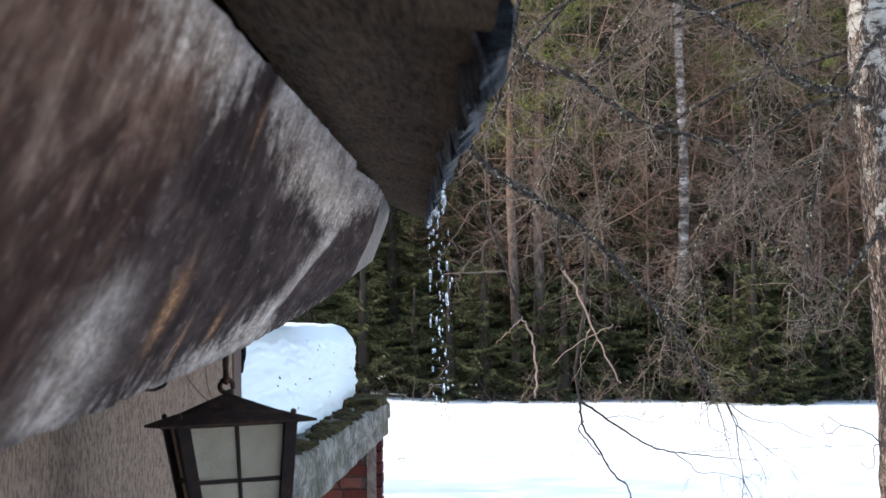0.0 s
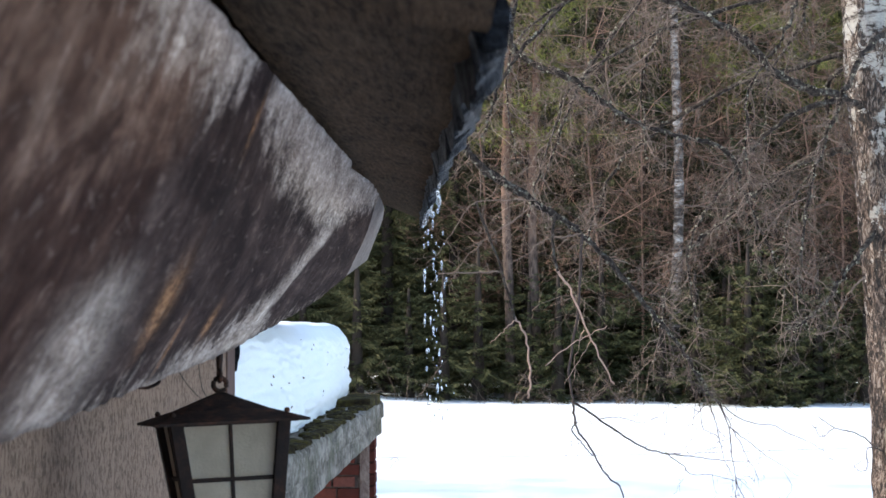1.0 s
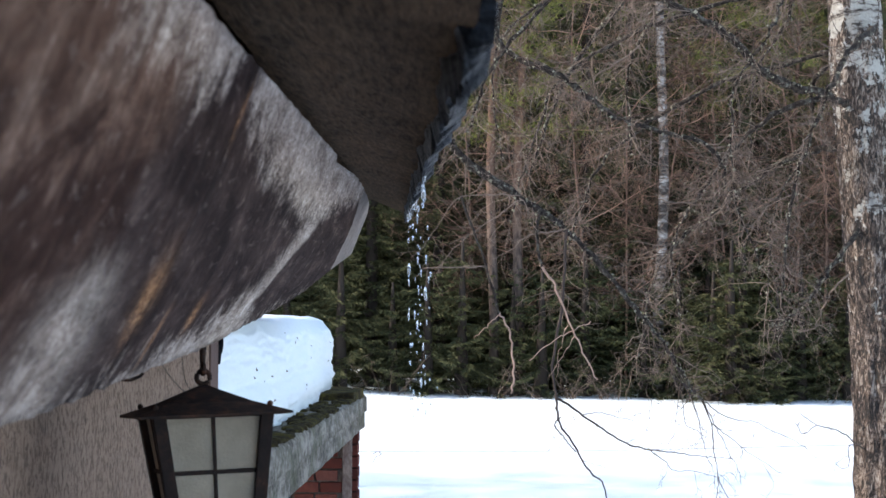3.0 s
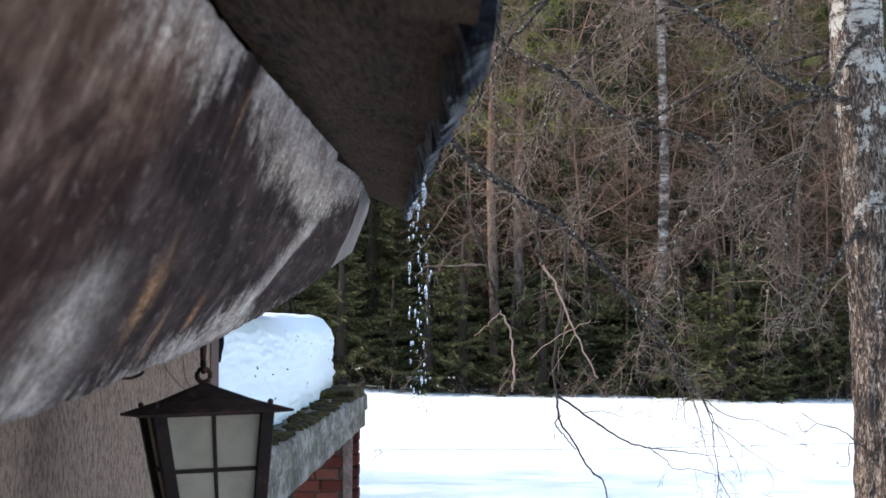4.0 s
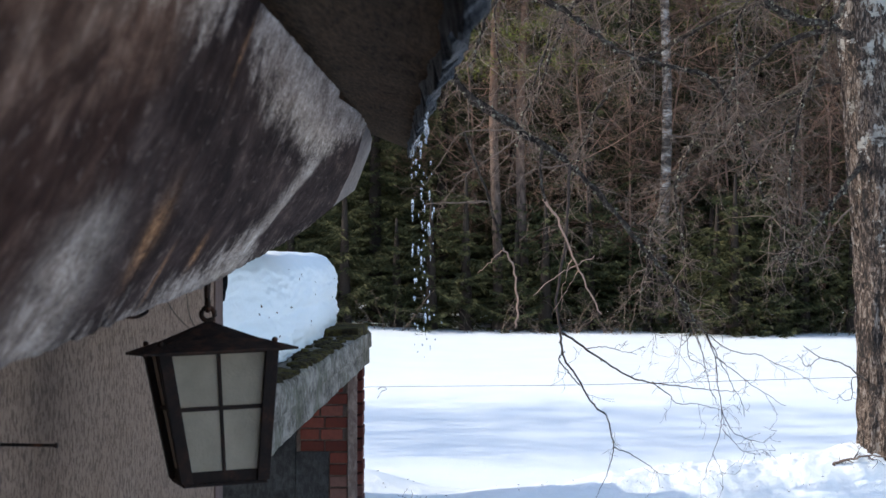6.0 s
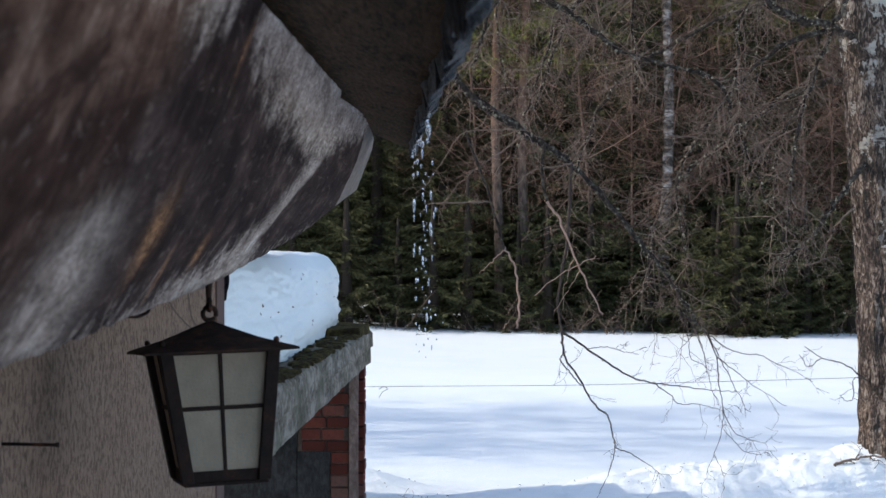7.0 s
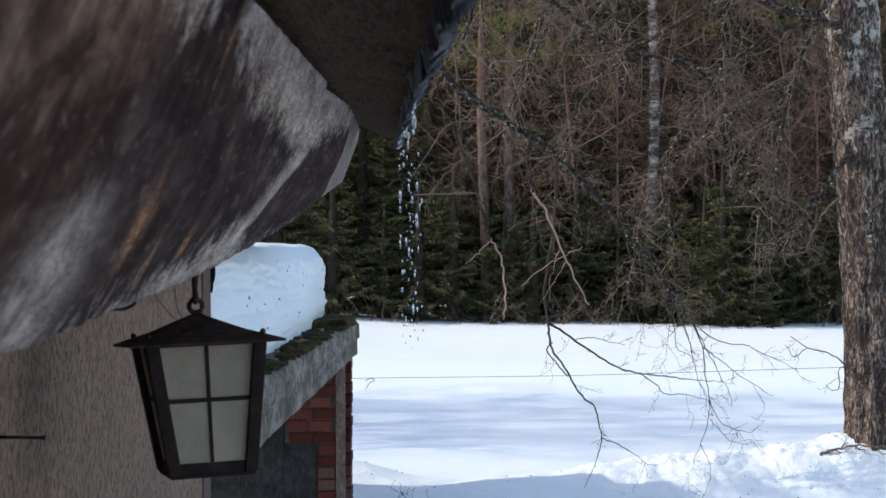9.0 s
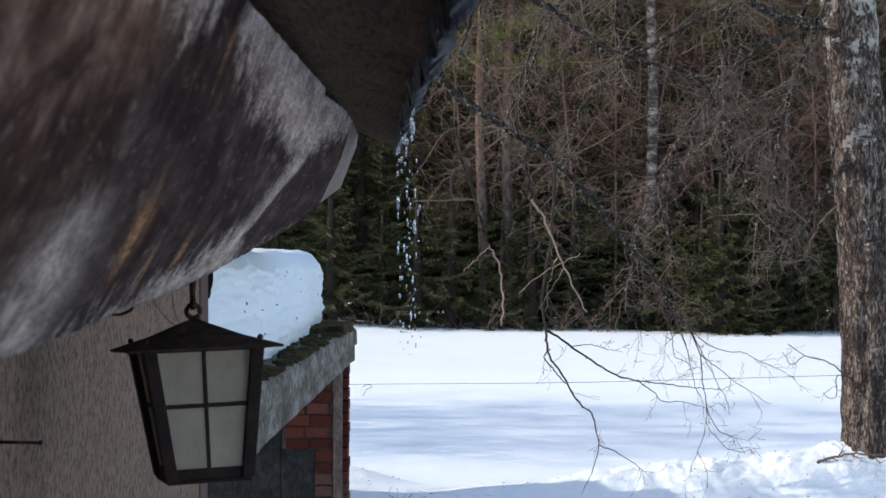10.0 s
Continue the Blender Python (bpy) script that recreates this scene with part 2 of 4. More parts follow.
def bark_material():
    """Old birch: corky dark furrows low down, white papery bark higher up."""
    k = Mat("old_birch_bark", 0.9, 0.15)
    v = k.coords("Object", (1, 1, 0.33))
    f = k.noise(v, 34, 7, 0.66, 1.6)
    plate = k.noise(k.coords("Object", (1, 1, 0.45)), 11, 5, 0.62, 0.8)
    fine = k.noise(k.coords(), 75, 4, 0.7)
    rough = k.ramp(k.math("ADD", k.math("MULTIPLY", f, 0.72), k.math("MULTIPLY", plate, 0.28)), [(0.43, (0.010, 0.0065, 0.005)), (0.475, (0.055, 0.033, 0.023)), (0.51, (0.16, 0.098, 0.069)), (0.55, (0.37, 0.265, 0.20)), (0.61, (0.68, 0.57, 0.475))])
    white = k.ramp(k.noise(k.coords("Object", (1, 1, 2.5)), 9, 5, 0.7), [(0.37, (0.05, 0.036, 0.030)), (0.43, (0.34, 0.28, 0.235)), (0.48, (0.70, 0.63, 0.55)), (0.6, (0.84, 0.79, 0.71))])
    sep = k.node("ShaderNodeSeparateXYZ")
    k.link(k.coords(), sep.inputs[0])
    h = k.math("ADD", k.math("MULTIPLY", sep.outputs[2], 0.17), k.math("MULTIPLY", k.noise(k.coords("Object", (3.2, 3.2, 2.4)), 2.4, 6, 0.7), 2.3))
    fac = k.node("ShaderNodeMapRange")
    k.link(h, fac.inputs["Value"])
    fac.inputs["From Min"].default_value, fac.inputs["From Max"].default_value = 1.73, 1.77
    k.colour(k.mix(0.15, k.mix(fac.outputs[0], rough, white), k.ramp(fine, [(0.3, (0.1, 0.08, 0.07)), (0.7, (0.6, 0.55, 0.5))])))
    k.bump(k.math("ADD", f, k.math("MULTIPLY", fine, 0.2)), 1.0, 0.09)
    return k.m


def birch_material():
    k = Mat("birch_bark", 0.75, 0.25)
    n = k.noise(k.coords("Object", (1, 1, 2.6)), 3.6, 6, 0.7, 0.5)
    k.colour(k.ramp(n, [(0.45, (0.04, 0.032, 0.028)), (0.53, (0.14, 0.12, 0.107)), (0.62, (0.31, 0.285, 0.265)), (0.72, (0.52, 0.49, 0.46))]))
    k.bump(n, 0.4, 0.02)
    return k.m


def pine_material():
    k = Mat("pine_bark", 0.9, 0.15)
    n = k.noise(k.coords("Object", (1, 1, 0.4)), 12, 6, 0.65)
    sep = k.node("ShaderNodeSeparateXYZ")
    k.link(k.coords(), sep.inputs[0])
    m = k.node("ShaderNodeMapRange")
    k.link(sep.outputs[2], m.inputs["Value"])
    m.inputs["From Min"].default_value, m.inputs["From Max"].default_value = 2.5, 5.0
    lo = k.ramp(n, [(0.35, (0.04, 0.03, 0.026)), (0.65, (0.15, 0.11, 0.09))])
    hi = k.ramp(n, [(0.35, (0.075, 0.043, 0.031)), (0.65, (0.19, 0.112, 0.076))])
    k.colour(k.mix(m.outputs[0], lo, hi))
    k.bump(n, 0.8, 0.02)
    return k.m


def twig_material(name, a, b):
    k = Mat(name, 0.85, 0.2)
    k.colour(k.mix(0.3, k.ramp(k.island(), [(0.1, a), (0.9, b)]), k.ramp(k.noise(k.coords(), 25, 3), [(0.35, a), (0.7, b)])))
    return k.m


def lichen_bark_material():
    k = Mat("lichen_bark", 0.9, 0.15)
    n = k.noise(k.coords(), 30, 5, 0.7)
    k.colour(k.ramp(n, [(0.40, (0.018, 0.013, 0.011)), (0.54, (0.052, 0.040, 0.032)), (0.64, (0.13, 0.12, 0.095)), (0.72, (0.30, 0.29, 0.235))]))
    k.bump(n, 0.8, 0.01)
    return k.m


def needle_material():
    k = Mat("spruce_needles", 0.7, 0.2)
    c = k.ramp(k.island(), [(0.0, (0.024, 0.029, 0.013)), (0.6, (0.058, 0.066, 0.027)), (1.0, (0.125, 0.115, 0.048))])
    k.colour(k.mix(0.35, c, k.ramp(k.random(), [(0.0, (0.030, 0.040, 0.018)), (1.0, (0.115, 0.098, 0.042))])))
    return k.m


def water_material():
    k = Mat("water", 0.03, 0.5)
    k.colour((0.95, 0.97, 1.0))
    k.b.inputs["Transmission Weight"].default_value = 0.75
    k.b.inputs["IOR"].default_value = 1.33
    return k.m


def woods_material():
    k = Mat("far_woods", 0.95, 0.05)
    k.colour(k.ramp(k.noise(k.coords("Object", (1, 1, 0.25)), 1.6, 6, 0.7), [(0.35, (0.016, 0.022, 0.010)), (0.7, (0.08, 0.085, 0.042))]))
    return k.m


SNOW, SOFFIT, FELT, WET = snow_material(), soffit_material(), felt_material(), wet_felt_material()
STUCCO, CONCRETE, MOSS, RUST, FROST, BRICK = stucco_material(), concrete_material(algae=0.62), moss_material(), rust_material("rusty_iron", 1.0), frosted_material(), brick_material()
IRON = rust_material("dark_iron", 0.28)
PLASTER = concrete_material("grey_plaster", (0.028, 0.027, 0.027), (0.080, 0.077, 0.076), (2, 2, 2))
MORTAR = concrete_material("mortar", (0.075, 0.052, 0.044), (0.16, 0.12, 0.10), (5, 5, 5))
STRIP = concrete_material("plaster_strip", (0.15, 0.10, 0.085), (0.30, 0.225, 0.19), (6, 6, 3))
GREY_PLANK = plank_material("grey_plank", (0.105, 0.080, 0.066), (0.26, 0.205, 0.172))
TRIM = plank_material("trim_board", (0.066, 0.038, 0.030), (0.165, 0.10, 0.080), (30, 30, 3))
BARK, BIRCH, PINE = bark_material(), birch_material(), pine_material()
LICHEN = lichen_bark_material()
TWIG = twig_material("birch_twigs", (0.06, 0.040, 0.031), (0.26, 0.192, 0.150))
DARK_TWIG = twig_material("dark_twigs", (0.022, 0.016, 0.014), (0.085, 0.062, 0.052))
BROWN_TWIG = twig_material("thicket_twigs", (0.050, 0.027, 0.020), (0.36, 0.225, 0.16))
TUFT = twig_material("lichen_tuft", (0.085, 0.075, 0.052), (0.34, 0.31, 0.225))
PALE_TWIG = twig_material("dead_twig", (0.23, 0.138, 0.102), (0.47, 0.315, 0.24))
NEEDLE, WATER, WOODS = needle_material(), water_material(), woods_material()
PINE_NEEDLE = twig_material("pine_needles", (0.045, 0.055, 0.014), (0.20, 0.195, 0.05))
DARK_BARK = twig_material("spruce_bark", (0.016, 0.012, 0.010), (0.05, 0.038, 0.03))
WIRE = twig_material("wire", (0.05, 0.05, 0.05), (0.10, 0.09, 0.08))


# ---- mesh helpers ----
def mesh_object(name, verts, faces, material, parent=None, smooth=False, label=""):
    me = bpy.data.meshes.new(name)
    me.from_pydata(verts, [], faces)
    me.materials.append(material)
    if smooth:
        me.polygons.foreach_set("use_smooth", [True] * len(me.polygons))
    me.update()
    ob = new(name, me)
    if parent:
        ob.parent = parent
    if label:
        ob["label"] = label
    return ob


def part(name, bm, material, parent=None, label="", smooth=False):
    me = bpy.data.meshes.new(name)
    bmesh.ops.recalc_face_normals(bm, faces=bm.faces)
    bm.to_mesh(me)
    bm.free()
    me.materials.append(material)
    if smooth:
        me.polygons.foreach_set("use_smooth", [True] * len(me.polygons))
    ob = new(name, me)
    if parent:
        ob.parent = parent
    if label:
        ob["label"] = label
    return ob


def empty(name, x=0, y=0, z=0):
    ob = new(name)
    ob.location = (x, y, z)
    return ob


def box(x0, x1, y0, y1, z0, z1, bevel=0.0, cuts=0, rough=0.0, seed=0.0):
    """A box with bevelled edges, optionally divided and made uneven."""
    bm = bmesh.new()
    bmesh.ops.create_cube(bm, size=1)
    for v in bm.verts:
        v.co = Vector((x0 + (v.co.x + 0.5) * (x1 - x0), y0 + (v.co.y + 0.5) * (y1 - y0), z0 + (v.co.z + 0.5) * (z1 - z0)))
    if bevel:
        bmesh.ops.bevel(bm, geom=bm.edges[:], offset=bevel, segments=2, affect="EDGES", profile=0.6)
    if cuts:
        bmesh.ops.subdivide_edges(bm, edges=[e for e in bm.edges if e.calc_length() > 0.08], cuts=cuts, use_grid_fill=True)
    if rough:
        for v in bm.verts:
            v.co += noise.noise_vector(v.co * 6 + Vector((seed, seed, 0))) * rough
    return bm


def tube_data(lines, sides=5):
    """Tubes swept along polylines: each line is a list of (point, radius)."""
    verts, faces = [], []
    for line in lines:
        base = len(verts)
        n = len(line)
        for i, (p, r) in enumerate(line):
            d = (line[min(i + 1, n - 1)][0] - line[max(i - 1, 0)][0])
            d = d.normalized() if d.length > 1e-9 else Vector((0, 0, 1))
            a = d.cross(Vector((0.31, 0.17, 0.93)) if abs(d.z) < 0.9 else Vector((1, 0, 0))).normalized()
            b = d.cross(a)
            for s in range(sides):
                w = 2 * math.pi * s / sides
                verts.append(p + (a * math.cos(w) + b * math.sin(w)) * r)
        for i in range(n - 1):
            for s in range(sides):
                t = (s + 1) % sides
                faces.append((base + i * sides + s, base + i * sides + t, base + (i + 1) * sides + t, base + (i + 1) * sides + s))
        faces.append(tuple(base + s for s in reversed(range(sides))))
        faces.append(tuple(base + (n - 1) * sides + s for s in range(sides)))
    return verts, faces


def tubes(name, lines, material, parent=None, sides=5, label=""):
    v, f = tube_data(lines, sides)
    return mesh_object(name, v, f, material, parent, True, label)


def smooth_line(points, r0, r1, steps=6, wob=0.0, rng=random):
    """A Catmull-Rom line through the points, tapering from r0 to r1."""
    ps = [Vector(p) for p in points]
    ps = [ps[0] * 2 - ps[1]] + ps + [ps[-1] * 2 - ps[-2]]
    out = []
    for i in range(1, len(ps) - 2):
        for s in range(steps):
            t = s / steps
            a, b, c, d = ps[i - 1:i + 3]
            out.append(0.5 * ((2 * b) + (c - a) * t + (2 * a - 5 * b + 4 * c - d) * t * t + (3 * b - a - 3 * c + d) * t ** 3))
    out.append(ps[-2])
    n = len(out) - 1
    return [(p + Vector((rng.uniform(-wob, wob), rng.uniform(-wob, wob), rng.uniform(-wob, wob))), r0 + (r1 - r0) * i / n) for i, p in enumerate(out)]


def twigs_from(line, rng, count, length, radius, droop, depth=2, out=None, spread=1.0, lean=Vector((0, 0, 0)), first=0.0):
    """Side twigs that leave a line, bend downwards and fork again."""
    out = [] if out is None else out
    n = len(line)
    for _ in range(count):
        i = rng.randint(int(first * (n - 1)), n - 1)
        p, r = line[i]
        ax = (line[min(i + 1, n - 1)][0] - line[max(i - 1, 0)][0]).normalized()
        side = Vector((rng.gauss(0, 1), rng.gauss(0, 1), rng.gauss(0, 1)))
        side = (side - ax * side.dot(ax)).normalized()
        d = (ax * rng.uniform(0.2, 0.9) + side * spread + lean).normalized()
        ln = length * rng.uniform(0.45, 1.25)
        segs = 4 if depth > 0 else 3
        tw = [(p, min(r, radius))]
        q = p.copy()
        for s in range(segs):
            d = (d + Vector((rng.gauss(0, 0.30), rng.gauss(0, 0.30), rng.gauss(0, 0.30) - droop))).normalized()
            q = q + d * (ln / segs)
            tw.append((q.copy(), max(0.0012, min(r, radius) * (1 - 0.75 * (s + 1) / segs))))
        out.append(tw)
        if depth > 0:
            twigs_from(tw, rng, rng.randint(2, 4), ln * 0.55, radius * 0.6, droop * 1.1, depth - 1, out, spread)
    return out


# ---- ground ----
def ground_height(x, y):
    """Snow field: a ridge of shovelled snow beside the old birch, soft waves beyond it, a drift by the brick pillar."""
    h = 0.10 * noise.noise(Vector((x * 0.07, y * 0.24, 0.3))) + 0.025 * noise.noise(Vector((x * 0.35, y * 0.8, 4.0)))
    crest = 11.9 + 0.05 * x
    amp = max(0.06, 0.15 + 0.116 * min(x, 4.0))
    ridge = math.exp(-((y - crest) / 0.75) ** 2)
    h += amp * ridge * (1 + 0.13 * noise.noise(Vector((x * 1.6, y * 1.6, 1.0))))
    h += ridge * max(0.25, min((x - 0.2) / 1.6, 1.0)) * (0.030 * noise.noise(Vector((x * 4.3, y * 5, 2.0))) + 0.026 * noise.noise(Vector((x * 10, y * 11, 2.0))) + 0.014 * noise.noise(Vector((x * 20, y * 22, 5.0))) + 0.017 * noise.noise(Vector((x * 41, y * 43, 7.0))))
    h += 0.25 * math.exp(-((x + 0.85) / 0.58) ** 2 - ((y - 12.5) / 0.7) ** 2)
    dip = max(0.0, min((y - 18) / 12, 1.0))
    h -= 0.085 * dip * dip * (3 - 2 * dip) * (1 + 0.06 * max(-4.0, min(x, 10.0)))
    h += 0.11 * dip * math.exp(-((min(x, 30.0) + 3.2) / 1.9) ** 2)
    far = max(0.0, min((y - 33) / 8, 1.0))
    return h - 0.25 * far


def build_ground():
    def axis(fine0, fine1, step, far, grow):
        pts = list(np.arange(fine0, fine1 + 1e-6, step))
        s, p = step, fine1
        while p < far:
            s *= grow
            p += s
            pts.append(p)
        s, p, low = step, fine0, []
        while p > -far:
            s *= 1.2
            p -= s
            low.append(p)
        return [float(a) for a in low[::-1] + pts]
    xs, ys = axis(-1.2, 4.3, 0.021, 900, 1.12), axis(10.9, 13.1, 0.027, 900, 1.06)
    verts = [(x, y, ground_height(x, y) if abs(x) < 60 and -40 < y < 90 else 0.0) for y in ys for x in xs]
    w = len(xs)
    faces = [(j * w + i, j * w + i + 1, (j + 1) * w + i + 1, (j + 1) * w + i) for j in range(len(ys) - 1) for i in range(w - 1)]
    g = mesh_object("ground", verts, faces, SNOW, None, True)
    tagged(g, "white sunlit snow field with a lumpy shovelled ridge", "ground", kind="structure")


build_ground()

# ---- house: wall, soffit, roof ----
E_X, E_Z = -0.0342, 0.0205      # the eave's drift per metre along y


def eave(a, c, d):
    """The point with offsets a, c across the eave, d metres along it."""
    return Vector((a + E_X * d, d, CAM_Z + c + E_Z * d))


def wall_x(y):
    return -0.572 - 0.034 * y


def build_wall():
    # outer face runs beside the eave, with its end at a corner board
    y0, y1, z0, z1 = -6.0, 5.25, -0.2, 2.12
    ny, nz = 120, 24
    verts, faces = [], []
    for j in range(nz + 1):
        for i in range(ny + 1):
            y, z = y0 + (y1 - y0) * i / ny, z0 + (z1 - z0) * j / nz
            verts.append((wall_x(y) + 0.001 * noise.noise(Vector((0, y * 3, z * 3))), y, z))
    w = ny + 1
    faces += [(j * w + i, j * w + i + 1, (j + 1) * w + i + 1, (j + 1) * w + i) for j in range(nz) for i in range(ny)]
    n = len(verts)
    verts += [(wall_x(y) - 0.3, y, z) for z in (z0, z1) for y in (y0, y1)]
    faces += [(n, n + 2, n + 3, n + 1), (ny, n + 1, n + 3, nz * w + ny), (0, nz * w, n + 2, n), (nz * w, nz * w + ny, n + 3, n + 2), (0, n, n + 1, ny)]
    wl = mesh_object("wall_house", verts, faces, STUCCO, None, True)
    tagged(wl, "rough brown-grey streaked stucco house wall", "wall", kind="structure")
    xr = wall_x(5.25) - 0.31
    for nm, ya, yb in (("wall_gable", 4.95, 5.24), ("wall_gable_back", -6.0, -5.71)):
        prof = ((-7.0, -0.2), (xr, -0.2), (xr, 2.72), (-4.1, 3.82), (-7.0, 2.78))
        v = [(x, y, z) for y in (ya, yb) for x, z in prof]
        f = [(4, 3, 2, 1, 0), (5, 6, 7, 8, 9)] + [(k, (k + 1) % 5, 5 + (k + 1) % 5, 5 + k) for k in range(5)]
        tagged(mesh_object(nm, v, f, STUCCO), "stucco gable wall of the house", "wall", kind="structure")
    tagged(part("wall_back", box(-7.3, -7.0, -6, 5.24, -0.2, 2.6, 0.004), STUCCO), "stucco back wall of the house", "wall", kind="structure")
    c = part("corner_board", box(wall_x(5.25) - 0.03, -0.740, 5.09, 5.26, -0.2, 2.15, 0.003, 4, 0.003), TRIM)
    tagged(c, "weathered pinkish-brown corner board at the wall's end", "trim", kind="structure")
    # a torn strip of tar paper that sticks out behind the board
    bm = bmesh.new()
    rows = []
    for i in range(15):
        z = 1.915 + 0.20 * i / 14
        w = 0.003 + 0.018 * min(1.0, i / 6) * (0.75 + 0.6 * noise.noise(Vector((0, 3, i * 0.9))))
        rows.append([bm.verts.new(q) for q in ((-0.765, 5.262, z), (-0.740 + w, 5.268 + 0.004 * math.sin(i * 1.7), z + 0.004 * noise.noise(Vector((i * 2.0, 0, 0)))), (-0.740 + w, 5.274 + 0.004 * math.sin(i * 1.7), z), (-0.765, 5.270, z))])
    for a, b in zip(rows, rows[1:]):
        for q in range(4):
            bm.faces.new((a[q], a[(q + 1) % 4], b[(q + 1) % 4], b[q]))
    bm.faces.new(rows[0][::-1])
    bm.faces.new(rows[-1])
    part("torn_paper", bm, WET, c, "torn black tar paper")


build_wall()


def panel_point(s, d):
    """The leaning soffit: s runs up its face from the lower edge, d along the eave."""
    bow = 0.012 * math.sin(math.pi * max(0, min(s, 1)))
    return eave(-0.30 + 0.17 * s + bow, -0.169 + 0.34 * s - bow * 0.5, d)


def low_edge(d):
    if d < 2.6:
        return 0.11 * min(1.0, max(0.0, (2.6 - d) / 1.4))
    return 0.163 * max(0.0, (d - 4.6) / 2.05) ** 1.6


def top_edge(d):
    if d < 3.45:
        return 0.99 + 0.045 * (d - 1.6) / 1.9
    return 1.035 - 0.03 * min(1.0, (d - 3.45) / 0.12) + 0.125 * max(0.0, (d - 3.57) / 2.5)


def build_soffit():
    thing = empty("eave_soffit", *panel_point(0, 3.0))
    tagged(thing, "weathered grey-brown wooden soffit boards leaning outwards under the eave", "soffit")
    spans = [(0.35, 1.558), (1.561, 6.65)]
    for b, (d0, d1) in enumerate(spans):
        nu, nv = 110, 26
        verts, uvs, faces = [], [], []
        for side in (0, 1):
            for i in range(nu + 1):
                for j in range(nv + 1):
                    d = d0 + (d1 - d0) * i / nu
                    s0, s1 = low_edge(d), top_edge(d)
                    t = j / nv
                    if b == 1:     # the far end is cut on a slant
                        d = min(d, 6.65 - 0.53 * t)
                        s0, s1 = low_edge(d), top_edge(d)
                    s = s0 + (s1 - s0) * t
                    p = panel_point(s, d)
                    w = noise.noise(Vector((d * 4, s * 3, 0))) * 0.004 + noise.noise(Vector((d * 26, s * 2, 0))) * 0.0022
                    if j in (0, nv):
                        p.z += noise.noise(Vector((d * 17, j, 2.0))) * 0.004
                    back = Vector((-0.89, 0, 0.45)) * 0.024 * side
                    p += Vector((0.89, 0, -0.45)) * w * (1 - side) + back
                    verts.append(p - thing.location)
                    uvs.append((2.2 * math.log(d), s))
        m = nv + 1
        half = (nu + 1) * m
        for i in range(nu):
            for j in range(nv):
                a = i * m + j
                faces.append((a, a + 1, a + m + 1, a + m))
                faces.append((half + a, half + a + m, half + a + m + 1, half + a + 1))
        for i in range(nu):
            for j in (0, nv):
                a = i * m + j
                faces.append((a, a + m, half + a + m, half + a))
        for j in range(nv):
            for i in (0, nu):
                a = i * m + j
                faces.append((a, a + 1, half + a + 1, half + a))
        ob = mesh_object("board", verts, faces, SOFFIT, thing, True)
        lay = ob.data.uv_layers.new(name="UVMap")
        for lp in ob.data.loops:
            lay.data[lp.index].uv = uvs[lp.vertex_index]
    # the pale plank end behind
    v = []
    for off in (0.0, 0.03):
        for s, d in ((0.15, 6.62), (1.09, 6.14), (1.04, 7.7), (0.92, 8.3), (0.32, 8.9)):
            p = panel_point(s, d) + Vector((-0.89, 0, 0.45)) * (off + 0.002)
            v.append(p - thing.location)
    mesh_object("end_plank", v, [(0, 1, 2, 3, 4), (9, 8, 7, 6, 5)] + [(i, i + 5, (i + 1) % 5 + 5, (i + 1) % 5) for i in range(5)], GREY_PLANK, thing, False, "pale grey plank end")
    # level boarding from the lower edge back to the wall
    v, nd = [], 30
    for i in range(nd + 1):
        d = 0.35 + 6.2 * i / nd
        p = panel_point(low_edge(d), d) + Vector((-0.03, 0, 0.012))
        for dz in (0, 0.02):
            v += [p + Vector((0, 0, dz)) - thing.location, Vector((-1.3, d, p.z + dz)) - thing.location]
    f = []
    for i in range(nd):
        a = i * 4
        f += [(a, a + 1, a + 5, a + 4), (a + 2, a + 6, a + 7, a + 3), (a, a + 4, a + 6, a + 2)]
    mesh_object("level_board", v, f, TRIM, thing)
    return thing


build_soffit()


